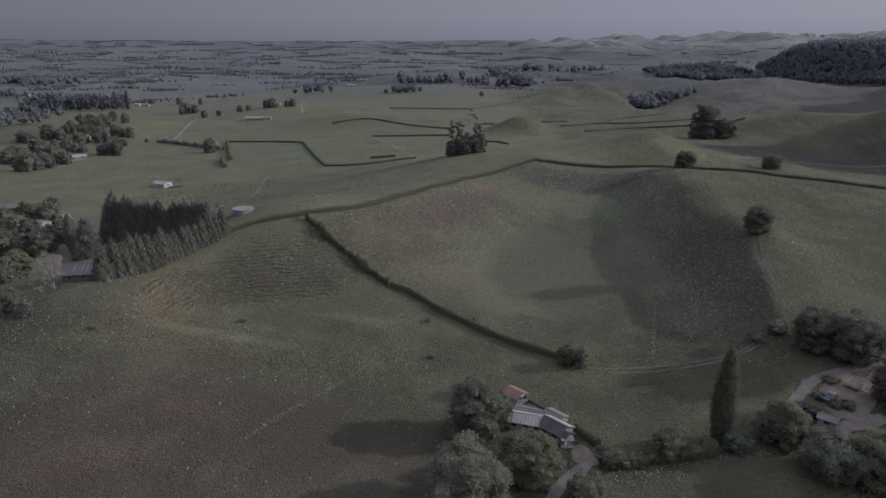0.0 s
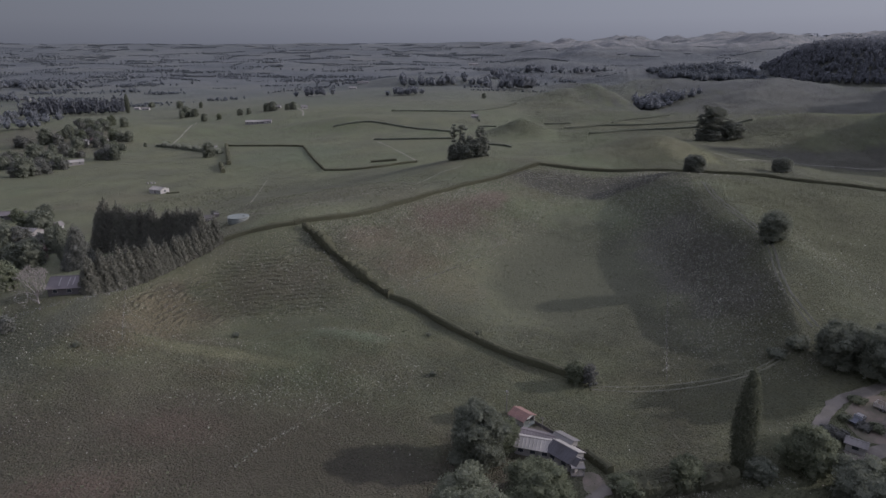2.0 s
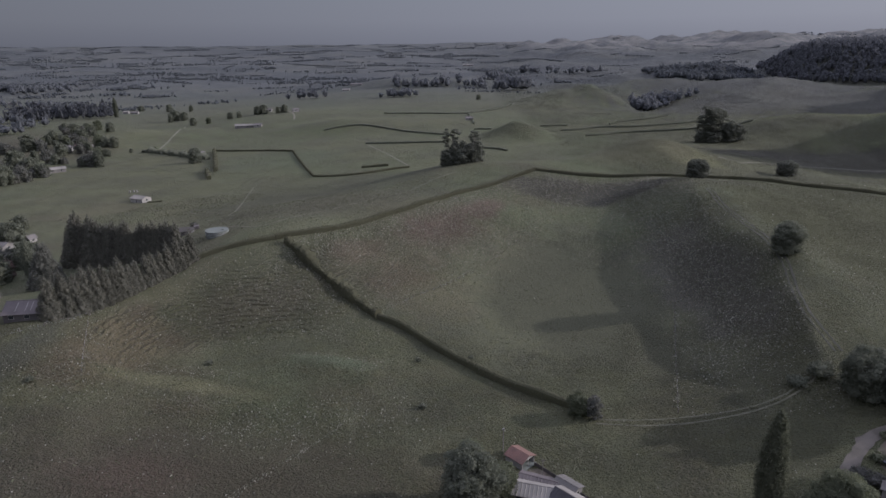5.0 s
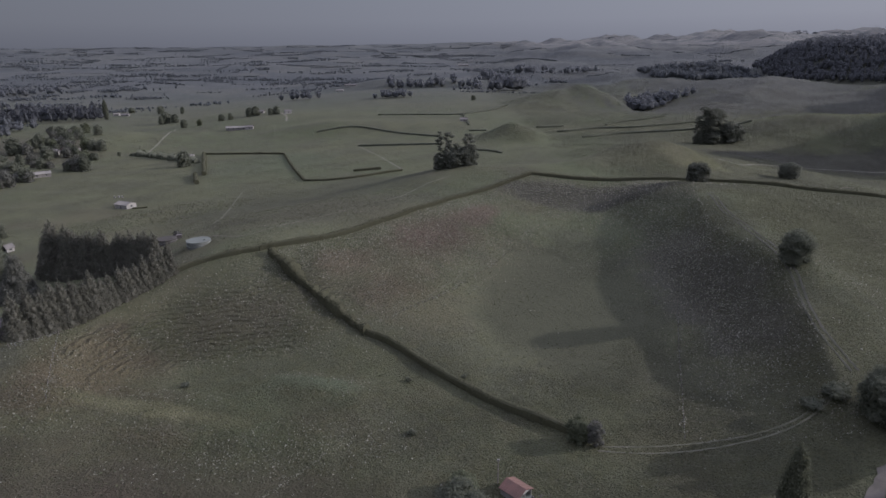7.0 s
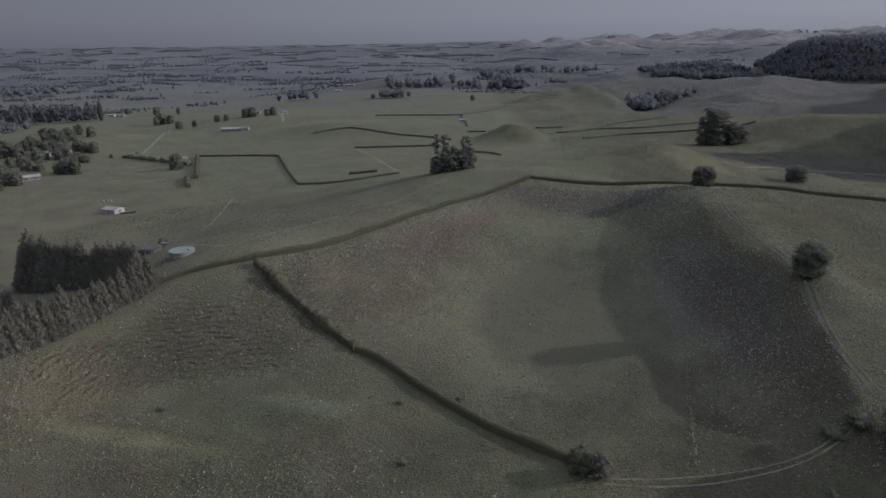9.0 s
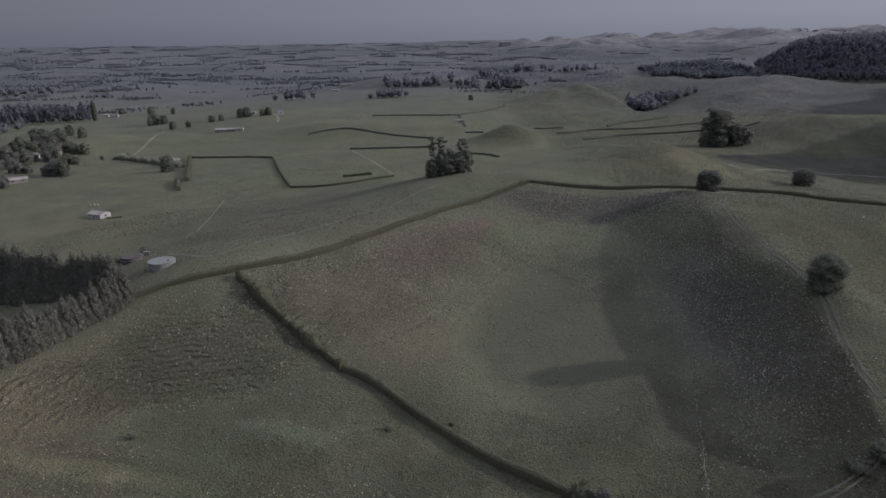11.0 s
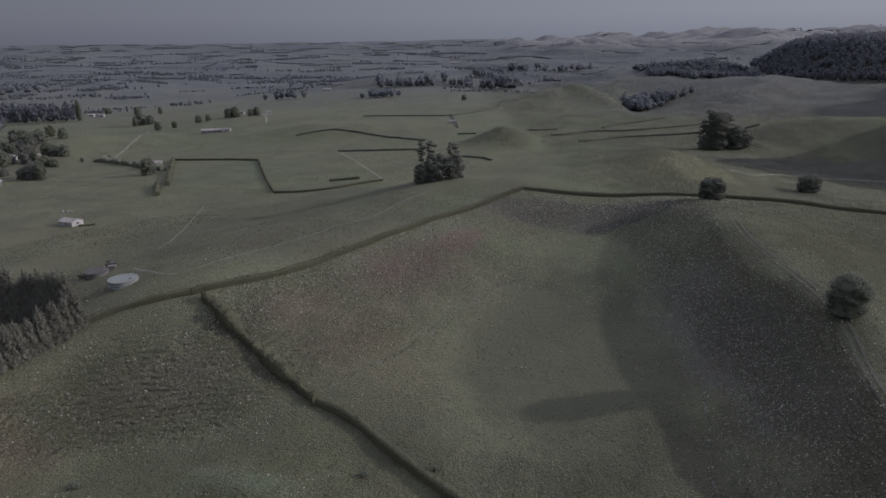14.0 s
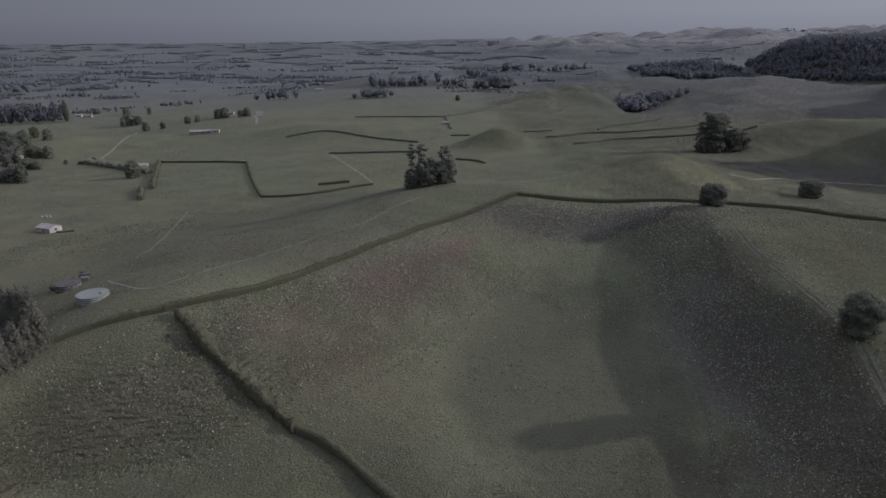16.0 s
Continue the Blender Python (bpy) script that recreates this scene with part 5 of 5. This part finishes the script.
THIRD = [((-220.1, 597.0), 1, 1.25), ((-297.0, 689.6), 0, 0.5), ((-317.5, 680.4), 1, 0.35),
         ((-389.5, 977.2), 1, 1.5), ((-392.0, 965.9), 3, 1.1), ((-375.4, 974.3), 1, 1.0), ((-333.3, 897.7), 1, 0.9), ((-314.4, 903.1), 0, 0.8), ((-294.0, 933.4), 1, 0.9), ((-283.1, 938.4), 1, 0.8), ((-260.5, 953.7), 1, 1.2),
         ((-252.7, 955.9), 1, 1.2), ((-229.4, 949.6), 1, 0.9), ((-221.9, 953.7), 1, 0.9), ((-421.7, 1124.0), 3, 0.9), ((-461.7, 1133.0), 1, 1.1), ((-531.1, 1177.7), 1, 1.0), ((66.9, 1129.9), 1, 0.8)]
rng = np.random.default_rng(77)
fresh = set(range(4))
more = [((x + rng.normal(0, 9), y + rng.normal(0, 9)), (k + 1) % 4, s * 0.72) for (x, y), k, s in SECOND + SECOND + SECOND[:10]]
for (x, y), kind, s in [(p, k, s * 0.98) for p, k, s in HAMLET_TREES] + [(p, k, s * 0.9) for p, k, s in SECOND] + THIRD + more:
    m = pose(x, y, float(land(x, y)) - 0.3, 0, 0, rng.uniform(0, 360))
    if kind in fresh:
        fresh.remove(kind)
        ob = kinds[kind]
        ob.matrix_basis = m
        first = (ob, s)
    else:
        c = copy_thing(kinds[kind], m)
        s = s * rng.uniform(0.92, 1.08)
        c.scale = (s, s, s * rng.uniform(0.9, 1.1))
shaped("poplar", *(-520.2, 1065.7), 30, lobes_column(np.random.default_rng(8), 30, 9, 0.5), "dark columnar tree at a far shelterbelt's end", LEAF_DARK, 10, 0.9, 150)


def bare_tree(x, y, high, label, seed):
    """A leafless tree of forking pale branches."""
    rng = np.random.default_rng(seed)
    ob = thing("bare_tree", x, y, 0, label, "tree")
    runs = []

    def grow(p, d, ln, r, depth):
        q = p + d * ln * 0.5 + Vector(rng.normal(0, 0.06 * ln, 3))
        e = p + d * ln
        runs.append([(p, r), (q, r * 0.85), (e, r * 0.65)])
        if depth == 0:
            return
        for k in range(3 if depth > 1 else 4):
            n = (d + Vector(rng.normal(0, 0.5, 3)) + Vector((0, 0, 0.2))).normalized()
            grow(e, n, ln * rng.uniform(0.62, 0.82), r * 0.6, depth - 1)

    grow(Vector((0, 0, -0.3)), Vector((0, 0, 1)), high * 0.24, 0.3, 1)
    for k in range(6):
        a = k * 1.06
        grow(Vector((0, 0, high * 0.2)), Vector((math.cos(a) * 0.8, math.sin(a) * 0.8, 0.65 + 0.6 * (k % 2))).normalized(), high * 0.26, 0.17, 4)
    v, f = tubes([[(p, max(r, 0.03)) for p, r in run] for run in runs], 4)
    part("branches", mesh_from("branches", v, f, PALE_BARK), None, ob)
    return ob


shaped("conifer", *(-153.3, 260.4), 19.5, lobes_cone(np.random.default_rng(9), 19.5, 14.0), "broad greyish conifer behind the brown-roofed house", LEAF_SILVER, 26, 0.5, 162, "conifer")
shaped("conifer", *(-168.4, 273.7), 17.5, lobes_column(np.random.default_rng(10), 17.5, 5.5, 0.4), "narrow dark conifer beside the greyish one", LEAF_DARK, 26, 0.42, 163, "conifer")
tree("tree", *(-183.5, 277.8), 10.0, 12.0, "dark reddish-leaved tree in the hamlet", RED_LEAF, 0.0, 20, 22, 0.5, 161)
bare_tree(*(-126.3, 191.7), 13.0, "pale leafless tree beside the brown-roofed house", 160)


# ---- far woods and tree lines ----
def woods(name, spots, mat, label, seed, clump=26, size=0.16, cone=False):
    """Many far trees in one mesh; spots: x, y, height, width."""
    rng = np.random.default_rng(seed)
    V, F, base = [], [], 0
    s = np.array(spots)
    zs = land(s[:, 0], s[:, 1])
    for (x, y, h, w), z in zip(spots, zs):
        c0 = np.array((x, y, z + h * 0.5))
        r = np.array((w / 2, w / 2, h / 2))
        d = ball_dirs(clump, rng)
        d[:, 2] = np.where(d[:, 2] < -0.4, -d[:, 2], d[:, 2])
        off = d * r * rng.uniform(0.65, 1.15, clump)[:, None]
        if cone:
            off[:, :2] *= np.clip(1.15 - (off[:, 2:3] / r[2] + 1) * 0.5, 0.1, 1)
        v, f = clumps(c0 + off, d / r, size * (h + w) * 0.5, rng)
        V.append(v)
        F.append(f + base)
        base += len(v)
        k = LOW_V * r * 0.78 * (1 + rng.normal(0, 0.12, (len(LOW_V), 1)))
        if cone:
            k[:, :2] *= np.clip(1.1 - (k[:, 2:3] / r[2] + 1) * 0.5, 0.05, 1)
        V.append(c0 + k)
        F.append(LOW_F + base)
        base += len(k)
    return tagged(new(name, mesh_from(name, np.concatenate(V), np.concatenate(F), mat)), label, "woodland", kind="stuff")


rng = np.random.default_rng(90)
# pine forest on the hill
spots = []
while len(spots) < 4600:
    x, y = rng.uniform(740, 1350), rng.uniform(1150, 1640)
    rise = 76 * math.exp(-((((x - 925) / 142) ** 2 + ((y - 1500) / 250) ** 2) ** 2)) + 14 * math.exp(-0.5 * (((x - 1200) / 200) ** 2 + ((y - 1480) / 230) ** 2))
    if rise > 8 + 3 * math.sin(x / 37) and y < 1620:
        spots.append((x, y, rng.uniform(13, 19), rng.uniform(6.5, 10.5)))
woods("pine_forest", spots, HAZY_FOREST, "dense dark pine forest covering a distant hill", 91, 8, 0.17)


def row(a, b, gap, h, spread=4.0):
    (x0, y0), (x1, y1) = a, b
    n = max(2, int(math.hypot(x1 - x0, y1 - y0) / gap))
    return [(x0 + (x1 - x0) * k / n + rng.normal(0, spread), y0 + (y1 - y0) * k / n + rng.normal(0, spread), h * rng.uniform(0.7, 1.15), h * rng.uniform(0.6, 0.95)) for k in range(n + 1)]


def patch(c, n, across, deep, h):
    return [(c[0] + rng.normal(0, across), c[1] + rng.normal(0, deep), h * rng.uniform(0.7, 1.2), h * rng.uniform(0.65, 1.0)) for _ in range(n)]


spots = row((-618.2, 896.7), (-566.1, 954.8), 5, 13, 6) + row((-665.5, 971.7), (-632.4, 1023.3), 5, 13, 6) + patch((-503.9, 751.9), 14, 18, 8, 11)
spots += row((-284.5, 1287.2), (-218.7, 1283.0), 7, 17, 4) + patch((-89.3, 1223.0), 10, 16, 8, 14) + patch((-59.0, 1212.0), 7, 12, 8, 14)
spots += row((-96.0, 1457.3), (20.4, 1472.6), 9, 20, 6) + row((-56.5, 1484.1), (20.7, 1493.0), 10, 18, 6) + patch((-95.4, 1490.0), 2, 3, 3, 26)
spots += patch((78.2, 1479.6), 16, 22, 22, 17) + patch((138.9, 1871.6), 8, 16, 20, 24) + patch((162.9, 1779.4), 8, 12, 14, 26) + patch((130.0, 1362.0), 7, 9, 8, 22) + patch((168.0, 1385.0), 18, 11, 12, 27) + patch((256.0, 2009.5), 5, 10, 12, 26)
spots += patch((340.0, 1082.0), 34, 13, 14, 17) + patch((372.0, 1100.0), 22, 16, 12, 15) + patch((404.0, 1124.0), 12, 18, 10, 12)
spots += patch((329.7, 2060.1), 12, 26, 16, 18) + patch((413.1, 1950.7), 12, 30, 16, 18) + row((42.7, 1367.0), (137.9, 1371.1), 9, 9, 3)
spots += patch((-1038.0, 1678.7), 40, 60, 40, 20) + patch((-903.7, 1349.0), 10, 20, 20, 18) + patch((-790.7, 1306.5), 14, 40, 12, 13)
belt_spots = row((-655.8, 1006.3), (-524.7, 1057.5), 3.0, 20, 3) + row((-679.7, 1048.4), (-541.6, 1088.6), 3.5, 23, 3) + row((-696.8, 1083.0), (-555.4, 1113.0), 4, 24, 3)
woods("pine_belt", [(x, y, h, w * 0.75) for x, y, h, w in belt_spots], HAZY_FOREST, "dense dark pine shelterbelt beyond the hamlet", 97, 16, 0.16, True)
woods("shelterbelts", spots, HAZY_BELT, "dark belts and clumps of trees across the plain", 92, 22, 0.15)
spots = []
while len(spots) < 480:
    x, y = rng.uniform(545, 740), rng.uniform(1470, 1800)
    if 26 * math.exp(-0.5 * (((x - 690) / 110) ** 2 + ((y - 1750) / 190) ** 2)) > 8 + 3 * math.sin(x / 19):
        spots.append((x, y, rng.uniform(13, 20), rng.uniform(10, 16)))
woods("copse", spots, HAZY_LEAF, "dense copse on a distant rise", 93, 12, 0.16)
# scattered trees, rows and copses out to the horizon
spots = []
for k in range(1150):
    y = 1180 + 3700 * rng.uniform(0, 1) ** 0.75
    x = rng.uniform(-0.82, 0.34 if y < 2400 else 0.80) * y
    thick = 0.5 + 0.5 * math.sin(x / 260 + 2 * math.sin(y / 410)) * math.sin(y / 230 + math.sin(x / 340))
    if (x > 0.12 * y and rng.uniform() < 0.72) or rng.uniform() > 0.25 + thick or (-230 < x < 190 and 1480 < y < 1640):
        continue
    if y < 1500 and x > -0.42 * y and rng.uniform() < 0.75:
        continue
    kind, big = rng.uniform(), rng.uniform(4.5, 9)
    if kind < 0.38:
        a, ln = rng.uniform(-0.5, 0.5) if rng.uniform() < 0.6 else rng.uniform(-1.5, 1.5), rng.uniform(40, 190)
        spots += row((x, y), (x + math.cos(a) * ln, y + math.sin(a) * ln), 4.6, big * 0.85, 3.0)
    elif kind < 0.9:
        spots += patch((x, y), int(rng.uniform(12, 44)), rng.uniform(12, 46), rng.uniform(7, 18), big)
    else:
        spots += patch((x, y), 4, 70, 70, big)
spots = [s for s in spots if 1000 < s[1] < 4950]
woods("distant_trees", spots, HAZY_LEAF, "scattered trees and tree lines out to the horizon", 94, 6, 0.22)

# ---- rank grass ----
# old fence lines and stock paths where the grass stands in pale tufts
TUFT_LINES = ([(-48.4, 131.2), (-34.6, 151.9), (-24.1, 167.1), (-7.8, 178.7)], [(62.8, 169.4), (67.2, 183.5), (76.3, 209.7), (83.6, 229.7)],
              [(-21.2, 229.6), (-11.2, 239.6), (-0.1, 253.5), (9.5, 266.1), (24.4, 284.5), (43.7, 317.1)], [(-94.6, 178.1), (-101.0, 195.3), (-106.3, 210.3)])


def tufts(name, count, mat, size, label, seed, rank, area=(-145, 245, 92, 392)):
    """Tufts of grass over the near slopes, thick where it is steep and in the rank belts."""
    rng = np.random.default_rng(seed)
    x, y = rng.uniform(area[0], area[1], count * 6), rng.uniform(area[2], area[3], count * 6)
    gx, gy = (land(x + 1, y) - land(x - 1, y)) / 2, (land(x, y + 1) - land(x, y - 1)) / 2
    steep = np.clip((np.hypot(gx, gy) - 0.12) / 0.26, 0, 1) * np.where(x < -22, 0.45, 1.0)
    east = crest_way(x, y)
    steep = np.where((east > 0.5) & (east < 70) & (y < 335) & (y > 160), 0.12 * steep, steep)
    belt = np.exp(-((east + 17) / 12.0) ** 2) * ease((y - 172) / 18) * ease((350 - y) / 30)  # the eastern face
    top = np.interp(x, [-60, -32, -7, 15, 36, 57, 110, 150], [257, 284, 319, 351, 371, 390, 387, 378])
    belt = np.maximum(belt, 0.9 * ease((top - y - 1) / 3) * ease((30 - (top - y)) / 14) * (x > -58) * (x < 125))  # below the ridge hedge
    belt = np.maximum(belt, 0.45 * np.exp(-((y - 168 - 0.1 * (x + 30)) / 9.0) ** 2) * ease((x + 70) / 20) * ease((-x + 5) / 20))
    bank = np.interp(x, [30, 40.8, 55, 68.7, 78], [118, 120.2, 124, 125.6, 126])
    belt = np.maximum(belt, np.exp(-((y - bank) / 2.2) ** 2) * (x > 34) * (x < 76))
    north = y > top + 1.5
    belt, steep = np.where(north, 0.0, belt), np.where(north, 0.0, steep)
    belt = np.maximum(belt, ((x + 162) / 48) ** 2 + ((y - 405 - 0.55 * (x + 162)) / 30) ** 2 < 1)  # the rough paddock beyond the tanks
    for line in TUFT_LINES:
        (x0, y0), (x1, y1) = line[0], line[-1]
        off = np.abs(x - np.interp(y, [q[1] for q in line], [q[0] for q in line])) * abs(y1 - y0) / math.hypot(x1 - x0, y1 - y0)
        belt = np.maximum(belt, 1.4 * np.exp(-(off / 0.7) ** 2) * (y > y0) * (y < y1))
    drift = 0.5 + 0.5 * np.sin(x / 13.0 + 2 * np.sin(y / 19.0)) * np.sin(y / 15.0 + np.sin(x / 23.0))
    keep = rng.uniform(0, 1, len(x)) < (rank * np.maximum(0.7 * steep, belt) + (1 - rank) * 0.6) * (0.25 + 0.75 * np.maximum(drift, 0.6 * belt))
    keep &= ~((x > 84) & (x < 130) & (y > 122) & (y < 160))
    x, y = x[keep][:count], y[keep][:count]
    c = np.stack([x, y, land(x, y) + size * 0.35], -1)
    n = np.stack([rng.normal(0, 1, len(x)), rng.normal(0, 1, len(x)), np.full(len(x), 0.6)], -1)
    v, f = clumps(c, n, size * rng.uniform(0.7, 1.5, len(x)), rng)
    return tagged(new(name, mesh_from(name, v, f, mat)), label, "grass", kind="stuff")


tufts("rank_grass", 90000, STRAW, 0.21, "pale tufts of rank grass on the slopes", 95, 0.985)
tufts("rushes", 40000, RUSH, 0.26, "dark green tufts of grass and rushes", 96, 0.6)
tufts("rank_grass", 2600, RUSH, 0.34, "pale tufts of rank grass in a rough paddock", 99, 0.985, (-215, -110, 360, 450))
